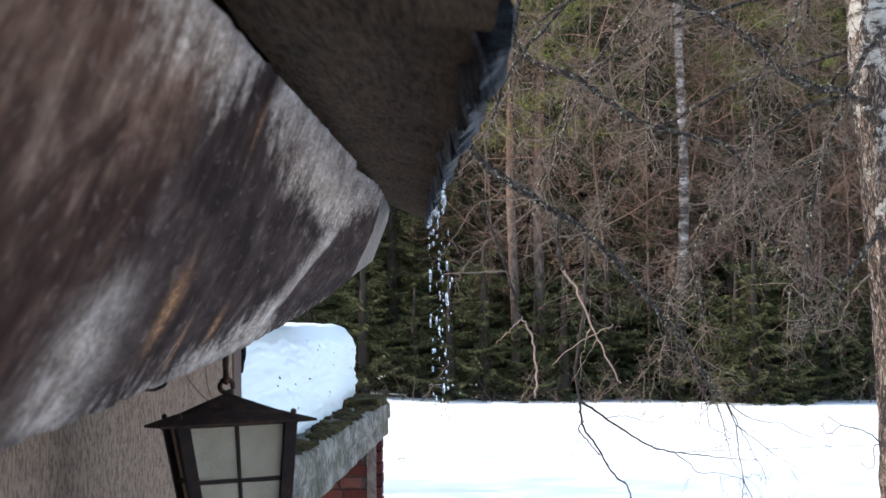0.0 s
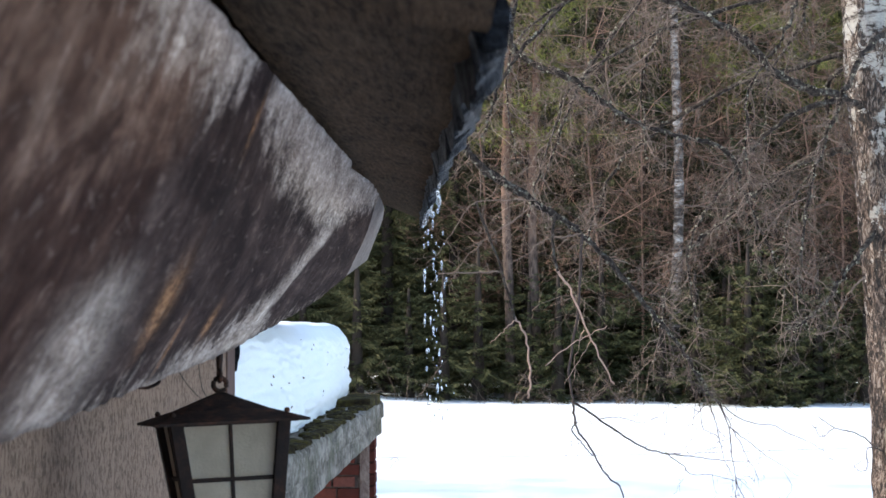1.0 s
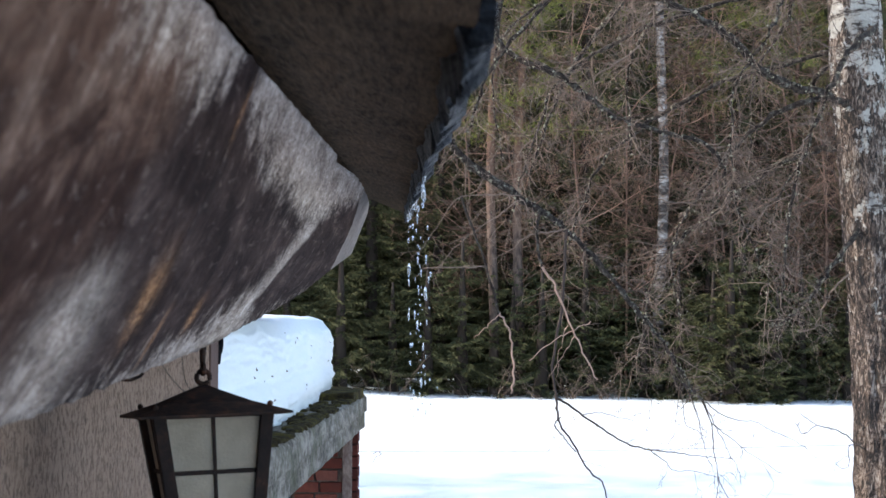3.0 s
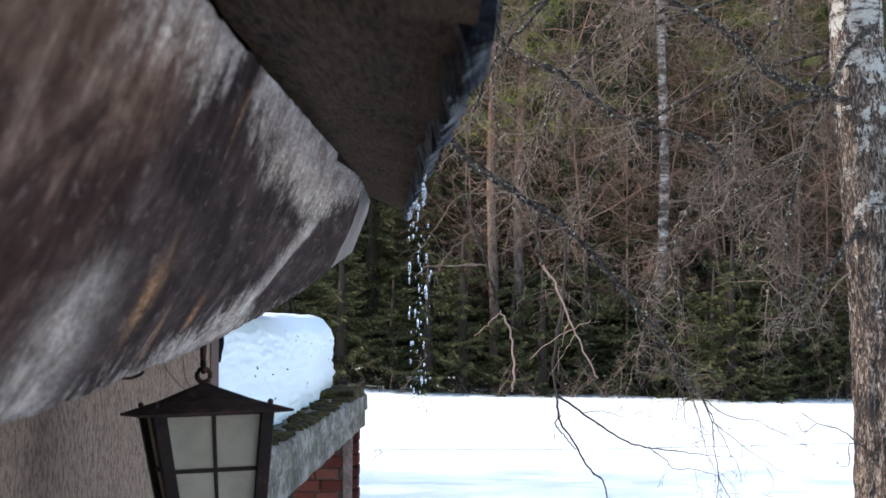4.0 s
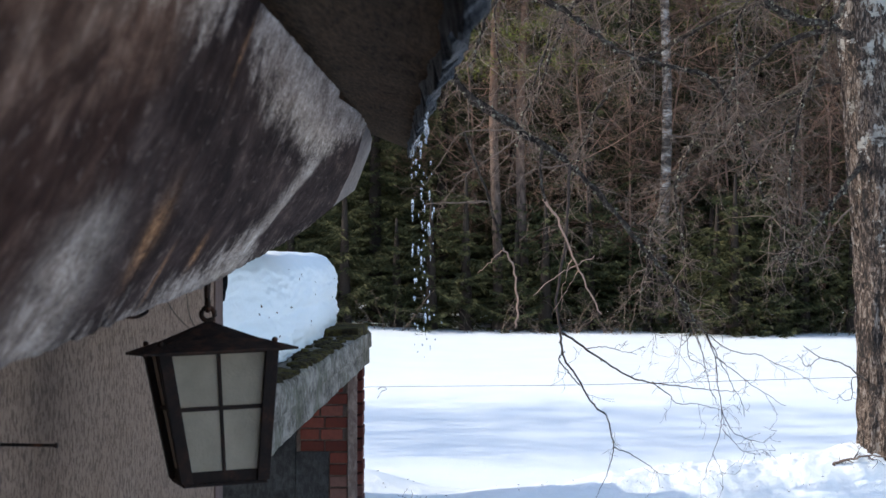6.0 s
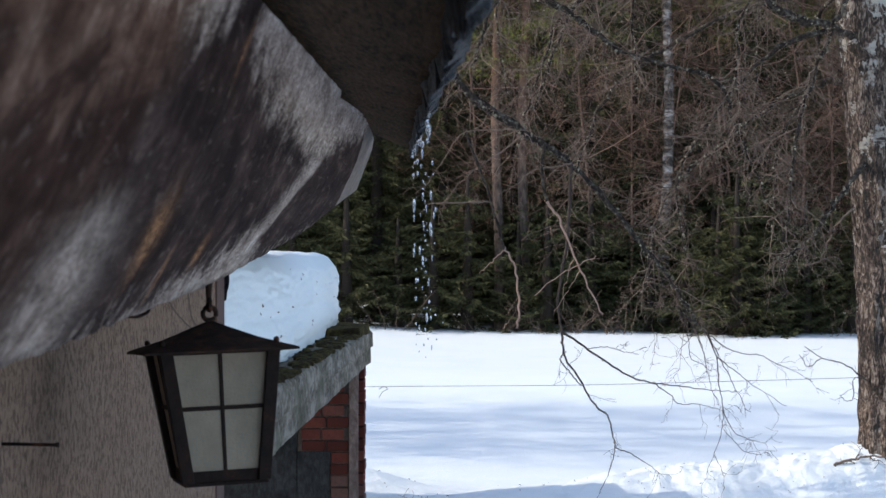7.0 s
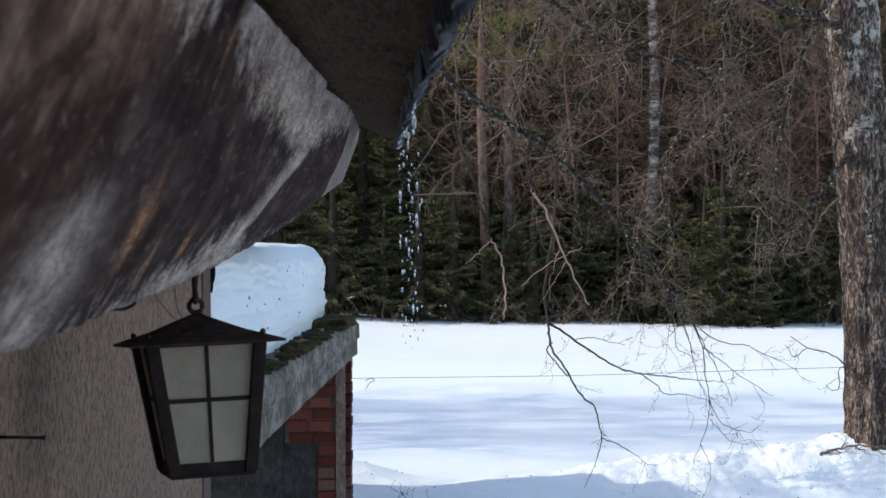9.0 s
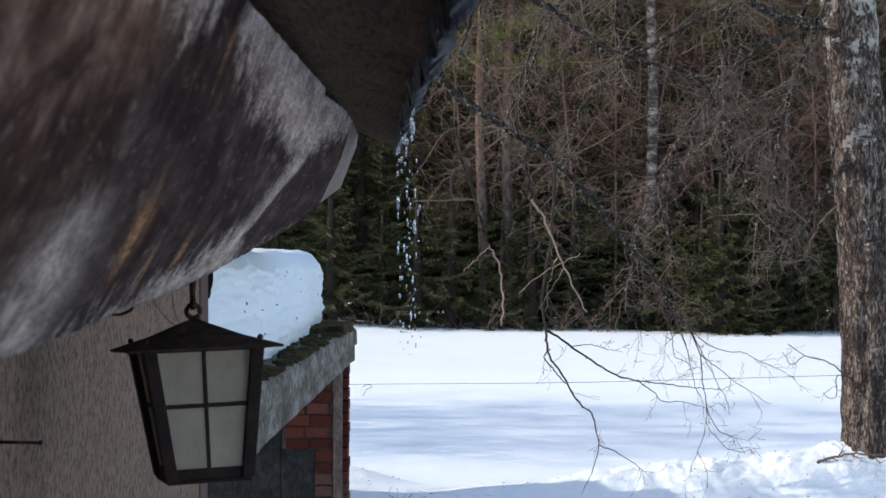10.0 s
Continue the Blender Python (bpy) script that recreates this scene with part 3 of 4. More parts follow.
def build_roof():
    """Tar-felt roof: its underside overhangs the soffit and ends in a ragged wet drip edge."""
    roof = empty("roof", *eave(0, 0.2, 3.0))
    tagged(roof, "dark tar-felt roof overhang with a ragged wet edge", "roof", kind="structure")
    o = roof.location
    nd, na = 150, 16
    d0, d1 = 0.2, 7.5
    under, over = [], []
    for i in range(nd + 1):
        d = d0 + (d1 - d0) * i / nd
        sag = 0.165 - 0.040 * max(0.0, (d - 1.0) / 6.5)
        outer = 0.050 + 0.006 * max(0.0, (4.0 - d) / 2) + 0.010 * noise.noise(Vector((d * 1.7, 0, 0))) + 0.005 * noise.noise(Vector((d * 9, 0, 3)))
        for j in range(na + 1):
            t = j / na
            a = -0.16 + (outer + 0.16) * t
            c = 0.205 + (sag - 0.205) * t ** 1.3 + 0.006 * noise.noise(Vector((d * 5, a * 9, 1))) + 0.003 * noise.noise(Vector((d * 21, a * 30, 5)))
            end = 0.10 * noise.noise(Vector((a * 14, 0, 9))) if i == nd else 0
            under.append(eave(a, c, d + end) - o)
    m = na + 1
    verts = under[:]
    faces = [(i * m + j, i * m + j + 1, (i + 1) * m + j + 1, (i + 1) * m + j) for i in range(nd) for j in range(na)]
    mesh_object("felt_underside", verts, faces, FELT, roof, True, "dark brown felt underside")
    # the roof's body above: from the drip edge up over the house
    v, f = [], []
    for d in (-6.5, d0, d1 - 0.03):
        v += [eave(0.04, 0.185, d) - o, eave(-4.0, 1.75, d) - o, eave(-8.2, 0.2, d) - o, eave(-8.2, 0.32, d) - o, eave(-4.0, 1.90, d) - o, eave(0.045, 0.235, d) - o]
    for i in range(2):
        a = i * 6
        f += [(a + k, a + (k + 1) % 6, a + 6 + (k + 1) % 6, a + 6 + k) for k in range(6)]
    f += [(0, 1, 4, 5), (1, 2, 3, 4), (12, 17, 16, 13), (13, 16, 15, 14)]
    mesh_object("roof_slab", v, f, FELT, roof)
    # wet fringe that hangs from the edge
    v, f = [], []
    nf = 700
    for i in range(nf + 1):
        d = 1.25 + 6.2 * i / nf
        sag = 0.165 - 0.040 * max(0.0, (d - 1.0) / 6.5)
        outer = 0.050 + 0.006 * max(0.0, (4.0 - d) / 2) + 0.010 * noise.noise(Vector((d * 1.7, 0, 0))) + 0.005 * noise.noise(Vector((d * 9, 0, 3)))
        drop = 0.030 + 0.016 * noise.noise(Vector((d * 6, 7, 0))) + 0.012 * noise.noise(Vector((d * 30, 7, 0))) + 0.007 * noise.noise(Vector((d * 75, 7, 0)))
        for a, c in ((outer - 0.006, sag - drop), (outer + 0.014, sag - drop * 0.5), (outer + 0.020, sag + 0.02), (outer + 0.004, sag + 0.05), (outer - 0.012, sag + 0.004)):
            v.append(eave(a + 0.008 * noise.noise(Vector((d * 7, c * 60, 0))) + 0.003 * noise.noise(Vector((d * 40, c * 70, 3))), c + 0.004 * noise.noise(Vector((d * 45, a * 80, 6))), d) - o)
    for i in range(nf):
        a = i * 5
        f += [(a + k, a + (k + 1) % 5, a + 5 + (k + 1) % 5, a + 5 + k) for k in range(5)]
    f += [(0, 4, 3, 2, 1), tuple(nf * 5 + k for k in range(5))]
    mesh_object("drip_edge", v, f, WET, roof, True, "wet glistening felt edge")


build_roof()


# ---- hanging lantern ----
def build_lantern():
    x, y, z = -0.395, 2.70, 1.762
    L = empty("lantern", x, y, z)
    tagged(L, "rusty iron lantern with frosted panes hanging under the eave", "lantern")
    L.rotation_euler = (radians(-4.0), radians(-1.4), radians(18))
    L.scale = (0.915, 0.915, 0.915)
    lean = Matrix(((1, 0, -0.034, 0.008), (0, 1, 0, 0), (0, 0, 1, 0), (0, 0, 0, 1)))     # the cage hangs a little askew
    hb, ht, h = 0.067, 0.0945, 0.2315

    def tilted(w0, w1, zz0, zz1, cx0, cy0, cx1, cy1):
        bm = bmesh.new()
        ring0 = [bm.verts.new((cx0 + sx * w0, cy0 + sy * w0, zz0)) for sx, sy in ((-1, -1), (1, -1), (1, 1), (-1, 1))]
        ring1 = [bm.verts.new((cx1 + sx * w1, cy1 + sy * w1, zz1)) for sx, sy in ((-1, -1), (1, -1), (1, 1), (-1, 1))]
        bm.faces.new(ring0[::-1])
        bm.faces.new(ring1)
        for i in range(4):
            bm.faces.new((ring0[i], ring0[(i + 1) % 4], ring1[(i + 1) % 4], ring1[i]))
        bmesh.ops.bevel(bm, geom=bm.edges[:], offset=0.0012, segments=1, affect="EDGES")
        return bm

    def hung(bm):
        bm.transform(lean)
        return bm
    for sx, sy in ((-1, -1), (1, -1), (1, 1), (-1, 1)):
        part("corner_post", hung(tilted(0.0110, 0.0115, 0.0, h, sx * hb, sy * hb, sx * ht, sy * ht)), IRON, L)
    for k in range(4):
        r = Matrix.Rotation(math.pi / 2 * k, 4, "Z")
        for nm, zc, w, th in (("lower_rail", 0.010, hb, 0.010), ("upper_rail", h - 0.003, ht, 0.004)):
            bm = box(-w + 0.008, w - 0.008, -w - 0.004, -w + 0.004, zc - th, zc + th, 0.001)
            bm.transform(lean @ r)
            part(nm, bm, IRON, L)
        f = 0.562
        w = hb + (ht - hb) * f
        bm = box(-w + 0.008, w - 0.008, -w - 0.003, -w + 0.003, h * f - 0.0035, h * f + 0.0035, 0.001)
        bm.transform(lean @ r)
        part("cross_bar", bm, IRON, L)
        bm = tilted(0.0032, 0.0032, 0.012, h - 0.002, 0, -hb, 0, -ht)
        bm.transform(lean @ r)
        part("glazing_bar", bm, IRON, L)
        # four panes a side
        for fx0, fx1 in ((-0.92, -0.03), (0.03, 0.92)):
            for z0, z1 in ((0.018, h * f - 0.004), (h * f + 0.004, h - 0.005)):
                w0, w1 = hb + (ht - hb) * z0 / h, hb + (ht - hb) * z1 / h
                bm = bmesh.new()
                q = [(fx0 * w0, -w0 + 0.001, z0), (fx1 * w0, -w0 + 0.001, z0), (fx1 * w1, -w1 + 0.001, z1), (fx0 * w1, -w1 + 0.001, z1)]
                fr = [bm.verts.new(c) for c in q]
                bk = [bm.verts.new((c[0], c[1] + 0.003, c[2])) for c in q]
                bm.faces.new(fr)
                bm.faces.new(bk[::-1])
                for i in range(4):
                    bm.faces.new((fr[i], bk[i], bk[(i + 1) % 4], fr[(i + 1) % 4]))
                bm.transform(lean @ r)
                part("pane", bm, FROST, L)
    part("base_plate", hung(box(-hb - 0.007, hb + 0.007, -hb - 0.007, hb + 0.007, -0.006, 0.0, 0.0015)), IRON, L)
    # hipped sheet roof
    bm = bmesh.new()
    R, n = 0.134, 8
    rows = []
    for t, zz in ((1.0, h - 0.004), (1.0, h), (0.55, h + 0.020), (0.16, h + 0.043), (0.05, h + 0.050)):
        ring = []
        for k in range(4):
            a = Vector(((-1, -1), (1, -1), (1, 1), (-1, 1))[k] + (0,)) * R * t
            b = Vector(((-1, -1), (1, -1), (1, 1), (-1, 1))[(k + 1) % 4] + (0,)) * R * t
            for i in range(n):
                p = a.lerp(b, i / n)
                p.z = zz + 0.0015 * noise.noise(p * 40)
                ring.append(bm.verts.new(p))
        rows.append(ring)
    for lo, hi in zip(rows, rows[1:]):
        for i in range(4 * n):
            bm.faces.new((lo[i], lo[(i + 1) % (4 * n)], hi[(i + 1) % (4 * n)], hi[i]))
    bm.faces.new(rows[0][::-1])
    bm.faces.new(rows[-1])
    roof = part("roof", bm, RUST, L, "dented rusty sheet roof")
    for sx, sy in ((-1, -1), (1, -1), (1, 1), (-1, 1)):
        bm = bmesh.new()
        bmesh.ops.create_uvsphere(bm, u_segments=8, v_segments=6, radius=0.0055)
        bmesh.ops.translate(bm, verts=bm.verts, vec=(sx * 0.100, sy * 0.100, h + 0.014))
        st = bmesh.ops.create_cone(bm, cap_ends=True, segments=8, radius1=0.004, radius2=0.003, depth=0.016)
        bmesh.ops.translate(bm, verts=st["verts"], vec=(sx * 0.100, sy * 0.100, h + 0.005))
        part("finial", bm, RUST, roof, "", True)

    def ring_line(c, r, axis, thick, a0=0, a1=360, n=16):
        out = []
        for i in range(n + 1):
            w = radians(a0 + (a1 - a0) * i / n)
            p = Vector((math.cos(w) * r, 0, math.sin(w) * r)) if axis == "y" else Vector((0, math.cos(w) * r, math.sin(w) * r))
            out.append((Vector(c) + p, thick))
        return out
    ring = tubes("cap_ring", [ring_line((0, 0, h + 0.064), 0.012, "y", 0.0048)], RUST, L, 6)
    tubes("chain_link", [ring_line((0, 0, h + 0.080), 0.010, "x", 0.0045)], RUST, ring, 6)
    tubes("hook", [[(Vector((0, 0, h + 0.088)), 0.0050), (Vector((0, 0, h + 0.100)), 0.0055), (Vector((0.001, 0, h + 0.118)), 0.0065), (Vector((-0.001, 0, h + 0.134)), 0.0095), (Vector((0, 0, h + 0.150)), 0.0085), (Vector((0.001, 0, h + 0.21)), 0.0085)]], RUST, L, 8)
    return L


build_lantern()

hk = tubes("wall_hook", [smooth_line([(-0.535, 2.50, 2.13), (-0.512, 2.50, 2.052), (-0.490, 2.50, 2.040), (-0.470, 2.50, 2.046), (-0.463, 2.50, 2.056)], 0.0035, 0.0022)], RUST, None, 6)
tagged(hk, "small rusty wire hook under the soffit", "hook")
pn = tubes("iron_pin", [[(Vector((-0.68, 2.36, 1.866)), 0.0026), (Vector((-0.577, 2.36, 1.8645)), 0.0024), (Vector((-0.570, 2.36, 1.8645)), 0.0042)]], RUST, None, 8)
tagged(pn, "thin rusty iron pin sticking out of the stucco", "pin")
cb = tubes("loose_wire", [smooth_line([(-0.50, 2.74, 2.10), (-0.475, 2.74, 2.045), (-0.448, 2.74, 2.012), (-0.425, 2.73, 2.0), (-0.44, 2.73, 2.03), (-0.45, 2.74, 2.10)], 0.0006, 0.0006)], WIRE, None, 4)
tagged(cb, "thin loose wire beside the lantern's hook", "wire")


# ---- porch: concrete slab, snow, brick pillar ----
def slab_top(y):
    return 1.84 - 0.041 * y


def build_porch():
    ny, nx = 420, 16
    y0, y1, x0, x1 = 5.29, 11.75, -3.2, -0.60
    verts, faces = [], []
    for i in range(ny + 1):
        y = y0 + (y1 - y0) * i / ny
        zt = slab_top(y)
        edge = x1 + 0.010 * noise.noise(Vector((y * 2.1, 0, 0))) + 0.005 * noise.noise(Vector((y * 9, 2, 0))) + 0.003 * noise.noise(Vector((y * 31, 2, 0)))
        sec = [(x0, zt - 0.235), (x0, zt)]
        for j in range(1, nx):
            x = x0 + (edge - 0.02 - x0) * j / nx
            sec.append((x, zt + 0.008 * noise.noise(Vector((x * 4, y * 4, 0)))))
        sec += [(edge - 0.012, zt - 0.004), (edge, zt - 0.02 + 0.006 * noise.noise(Vector((y * 8, 5, 0)))), (edge + 0.003, zt - 0.11),
                (edge - 0.014, zt - 0.12), (edge - 0.012, zt - 0.225), (edge - 0.03, zt - 0.238)]
        verts += [(a, y - (0.07 + 0.03 * noise.noise(Vector((a * 6, 0, 2))) if i == ny and c < zt - 0.11 else 0.0), c) for a, c in sec]
    m = len(verts) // (ny + 1)
    faces = [(i * m + j, i * m + (j + 1) % m, (i + 1) * m + (j + 1) % m, (i + 1) * m + j) for i in range(ny) for j in range(m)]
    faces += [tuple(range(m))[::-1], tuple(ny * m + j for j in range(m))]
    s = mesh_object("porch_roof", verts, faces, CONCRETE, None, True)
    tagged(s, "pale weathered concrete porch roof slab with a stained edge", "roof slab")
    # a raised crumbling lip at the far end
    lip = box(-1.0, -0.605, 10.35, 11.70, -0.012, 0.052, 0.012, 4, 0.022, 3.0)
    for v in lip.verts:
        v.co.z += slab_top(v.co.y) + (0.012 * noise.noise(v.co * 9) if v.co.z > 0 else 0)
        v.co.x += 0.03 * noise.noise(Vector((0, v.co.y * 4, 1)))
    part("lip", lip, MOSS, s, "dark mossy crumbling lip")
    # moss cushions along the edge
    rg = random.Random(11)
    verts, faces = [], []
    for _ in range(1100):
        y = rg.uniform(5.35, 11.7)
        x = -0.622 - abs(rg.gauss(0, 0.065))
        if noise.noise(Vector((x * 9, y * 2.2, 4))) < -0.12:
            continue
        r = rg.choice((0.010, 0.016, 0.024, 0.036)) * rg.uniform(0.7, 1.3)
        base = len(verts)
        hgt = r * rg.uniform(0.12, 0.38)
        k = 7
        for ring, (q, hh) in enumerate(((1.0, -0.01), (0.8, 0.6 * hgt), (0.4, hgt))):
            for a in range(k):
                w = 2 * math.pi * a / k + ring * 0.3
                rr = r * q * rg.uniform(0.8, 1.2)
                verts.append((min(x + rr * math.cos(w), -0.606), y + rr * 1.5 * math.sin(w), slab_top(y) + hh + 0.004))
        for ring in range(2):
            for a in range(k):
                b = (a + 1) % k
                faces.append((base + ring * k + a, base + ring * k + b, base + (ring + 1) * k + b, base + (ring + 1) * k + a))
        faces.append(tuple(base + 2 * k + a for a in range(k)))
    tagged(mesh_object("moss", verts, faces, MOSS, None, True), "dark olive moss cushions along the slab's edge", "moss", kind="stuff")


build_porch()


def build_snow_block():
    """A thick sagging slab of old snow with layered, rounded flanks."""
    x0, x1, y0, y1 = -3.0, -0.722, 5.31, 11.45
    bm = box(0, 1, 0, 1, 0, 1)
    bmesh.ops.subdivide_edges(bm, edges=bm.edges[:], cuts=70, use_grid_fill=True)
    for v in bm.verts:
        u, w, t = v.co
        # round the upper edges by pulling corners in
        y = y0 + (y1 - y0) * w
        zb = slab_top(y) + 0.004
        top = 0.438 + 0.09 * w + 0.025 * noise.noise(Vector((u * 5, w * 5, 0)))
        ex = 1 - (1 - u) * (x1 - x0) / 0.09 if (1 - u) * (x1 - x0) < 0.09 else 0.0
        ey = max(0.0, 1 - (1 - w) * (y1 - y0) / 0.15, 0.0)
        rnd = 0.055 * (1 - math.sqrt(max(0.0, 1 - min(1.0, ex * ex + ey * ey)))) * t
        z = zb + (top - rnd) * t
        inset = 0.035 * t ** 10 + 0.005 * math.sin(t * 17 + 1.2 * noise.noise(Vector((y, 0, 0)))) * (1 - t)
        inset += 0.012 * noise.noise(Vector((y * 2.2, t * 4, 0))) + 0.010 * noise.noise(Vector((y * 8, t * 16, 3)))
        inset += max(0.0, 0.22 - t) * (0.10 + 0.16 * abs(noise.noise(Vector((y * 7, 0, 8)))))
        inset += 0.009 * math.exp(-((t - 0.47 - 0.05 * noise.noise(Vector((y * 1.5, 0, 4)))) / 0.05) ** 2) + 0.005 * math.exp(-((t - 0.22 - 0.05 * noise.noise(Vector((y * 2.2, 3, 4)))) / 0.04) ** 2)
        x = x0 + (x1 - inset - x0) * u - 0.022 * (y - 7) - 0.075 * max(0.0, (6.2 - y) / 0.9) ** 2
        ins_y = 0.05 * t ** 8 + 0.03 * noise.noise(Vector((x * 3, t * 4, 5)))
        v.co = Vector((x, y - ins_y * (1 if w > 0.5 else -1) * abs(2 * w - 1), z))
    for v in bm.verts:
        c = v.co
        v.co = c + noise.noise_vector(Vector((c.x * 7, c.y * 5, c.z * 13))) * 0.011 + noise.noise_vector(Vector((c.x * 20, c.y * 16, c.z * 30))) * 0.008
    ob = part("snow_block", bm, SNOW, None, "", True)
    tagged(ob, "thick rounded block of old layered snow on the porch slab", "snow")
    rg = random.Random(14)
    flank = [v for v in ob.data.vertices if v.normal.x > 0.4 and v.co.z > slab_top(v.co.y) + 0.08]
    me = box(-0.012, 0.012, -0.003, 0.003, -0.004, 0.004, 0.001)
    flake = bpy.data.meshes.new("flake")
    me.to_mesh(flake)
    me.free()
    flake.materials.append(TWIG)
    for v in rg.sample(flank, 16):
        f = new("flake", flake)
        f.parent = ob
        f.location = v.co + v.normal * 0.001
        f.rotation_euler = (rg.uniform(0, 6), rg.uniform(0, 6), rg.uniform(0, 6))
        f.scale = (rg.uniform(0.25, 0.7),) * 3


build_snow_block()


def build_pillar():
    y = 11.0
    P = empty("brick_pillar", -0.80, y, -0.2)
    tagged(P, "red brick pillar with worn joints under the concrete slab", "pillar")
    o = P.location
    top = slab_top(y) - 0.238
    part("core", box(-0.26, 0.118, 0.012, 0.32, -0.1, top - o.z, 0.004), MORTAR, P, "pale crumbling mortar")
    meshes = {}

    def brick(w, d, hgt):
        key = (round(w, 3), round(d, 3), round(hgt, 3))
        if key not in meshes:
            bm = box(-w / 2, w / 2, -d / 2, d / 2, -hgt / 2, hgt / 2, 0.006)
            me = bpy.data.meshes.new("brick")
            bm.to_mesh(me)
            bm.free()
            me.materials.append(BRICK)
            meshes[key] = me
        return meshes[key]
    rg = random.Random(3)
    course = 0.079
    n = int((top - o.z) / course)
    for i in range(n):
        z = top - o.z - (i + 0.5) * course
        left = -0.235 if i < 7 else -0.04
        right = 0.085
        xs = left
        first = 0.135 if i % 2 else 0.165
        while xs < right - 0.03:
            w = min(first, right - xs)
            b = new("brick", brick(w - 0.010, 0.11, course - 0.011))
            b.parent = P
            b.location = (xs + w / 2 + rg.uniform(-0.002, 0.002), 0.050 + rg.uniform(-0.006, 0.004), z)
            xs += w
            first = 0.155
        # bricks that show on the side behind the plaster strip
        b = new("brick", brick(0.11, 0.2, course - 0.011))
        b.parent = P
        b.location = (0.125 + rg.uniform(-0.004, 0.004), 0.19, z)
    st = box(0.085, 0.148, -0.008, 0.02, 0.0, top - o.z - 0.01, 0.003, 3, 0.006)
    part("plaster_strip", st, STRIP, P, "pale pinkish plaster strip")
    w = part("wall_porch", box(-3.2, -1.064, 11.006, 11.3, -0.2, slab_top(11.0) - 0.24, 0.004, 2, 0.01), PLASTER)
    tagged(w, "dim grey plastered wall under the porch slab", "wall", kind="structure")
    w = part("wall_infill", box(-1.062, -0.843, 11.003, 11.3, -0.2, 0.60, 0.002, 2, 0.004), PLASTER)
    tagged(w, "grey plaster infill beside the brick pillar", "wall", kind="structure")


build_pillar()


# ---- old birch ----
def build_birch():
    bx, by = 3.17, 12.0
    T = empty("birch_tree", bx, by, 0.35)
    tagged(T, "old birch with furrowed bark and bare drooping lichened branches", "tree")
    o = T.location.copy()
    rg = random.Random(21)
    # trunk
    n, sides = 260, 72
    verts, faces = [], []
    for i in range(n + 1):
        z = -0.5 + 11.0 * (i / n) ** 1.15
        r = 0.235 - 0.012 * z + 0.035 * math.exp(-(z + 0.3) * 2.2)
        cx = -0.062 * z + 0.03 * math.sin(z * 1.3)
        for s in range(sides):
            w = 2 * math.pi * s / sides
            fur = 0.018 * noise.noise(Vector((math.cos(w) * 5, math.sin(w) * 5, z * 1.4))) - 0.034 * abs(noise.noise(Vector((math.cos(w) * 7, math.sin(w) * 7, z * 2.2)))) + 0.014 * noise.noise(Vector((math.cos(w) * 15, math.sin(w) * 15, z * 8)))
            fur *= 1.3 if z < 3 else 0.6
            if 1.5 < z < 2.0 and math.cos(w) > 0.2:
                fur -= 0.03 * math.sin((z - 1.5) / 0.5 * math.pi)
            verts.append((cx + (r + fur) * math.cos(w), (r + fur) * math.sin(w), z))
    faces = [(i * sides + s, i * sides + (s + 1) % sides, (i + 1) * sides + (s + 1) % sides, (i + 1) * sides + s) for i in range(n) for s in range(sides)]
    mesh_object("trunk", verts, faces, BARK, T, True)

    def rel(pts):
        return [Vector(p) - o for p in pts]
    limbs = []
    # limbs that arch over and hang down; coordinates in the place
    limbs.append(([(2.75, 12.0, 6.6), (1.7, 11.7, 6.4), (0.5, 11.5, 5.4), (-0.15, 11.4, 4.0), (-0.02, 11.5, 3.15), (0.46, 11.5, 2.77), (0.79, 11.5, 2.54), (1.18, 11.5, 2.11), (1.41, 11.5, 1.83), (1.60, 11.5, 1.55), (1.70, 11.5, 1.40)], 0.047, 0.004, 34, 0.42))
    limbs.append(([(2.8, 12.0, 5.6), (1.9, 11.8, 5.5), (0.7, 11.7, 4.9), (0.29, 11.6, 3.94), (0.74, 11.5, 3.6), (1.18, 11.5, 3.3), (1.77, 11.5, 3.13), (1.94, 11.5, 2.79), (2.15, 11.5, 2.3)], 0.033, 0.006, 44, 0.45))
    limbs.append(([(2.95, 12.0, 3.45), (2.6, 11.7, 3.52), (2.22, 11.6, 3.63), (1.85, 11.5, 3.94), (1.41, 11.5, 4.16), (0.9, 11.5, 4.3), (0.3, 11.4, 3.7), (0.1, 11.4, 3.2)], 0.034, 0.008, 44, 0.5))
    limbs.append(([(2.85, 12.1, 4.4), (2.3, 12.4, 4.7), (1.5, 12.6, 4.5), (0.9, 12.7, 3.8), (0.6, 12.7, 3.0)], 0.035, 0.008, 40, 0.5))
    limbs.append(([(2.95, 11.9, 2.6), (2.7, 11.6, 2.35), (2.5, 11.5, 2.1), (2.3, 11.5, 1.9), (2.2, 11.5, 1.88)], 0.02, 0.005, 12, 0.3))
    limbs.append(([(2.95, 12.1, 3.2), (2.5, 12.5, 3.1), (2.0, 12.7, 2.7), (1.6, 12.8, 2.3), (1.45, 12.8, 1.6)], 0.028, 0.006, 30, 0.42))
    limbs.append(([(3.0, 11.8, 4.0), (2.75, 11.4, 3.8), (2.45, 11.1, 3.3), (2.25, 11.0, 2.7), (2.2, 11.0, 2.1)], 0.025, 0.006, 26, 0.4))
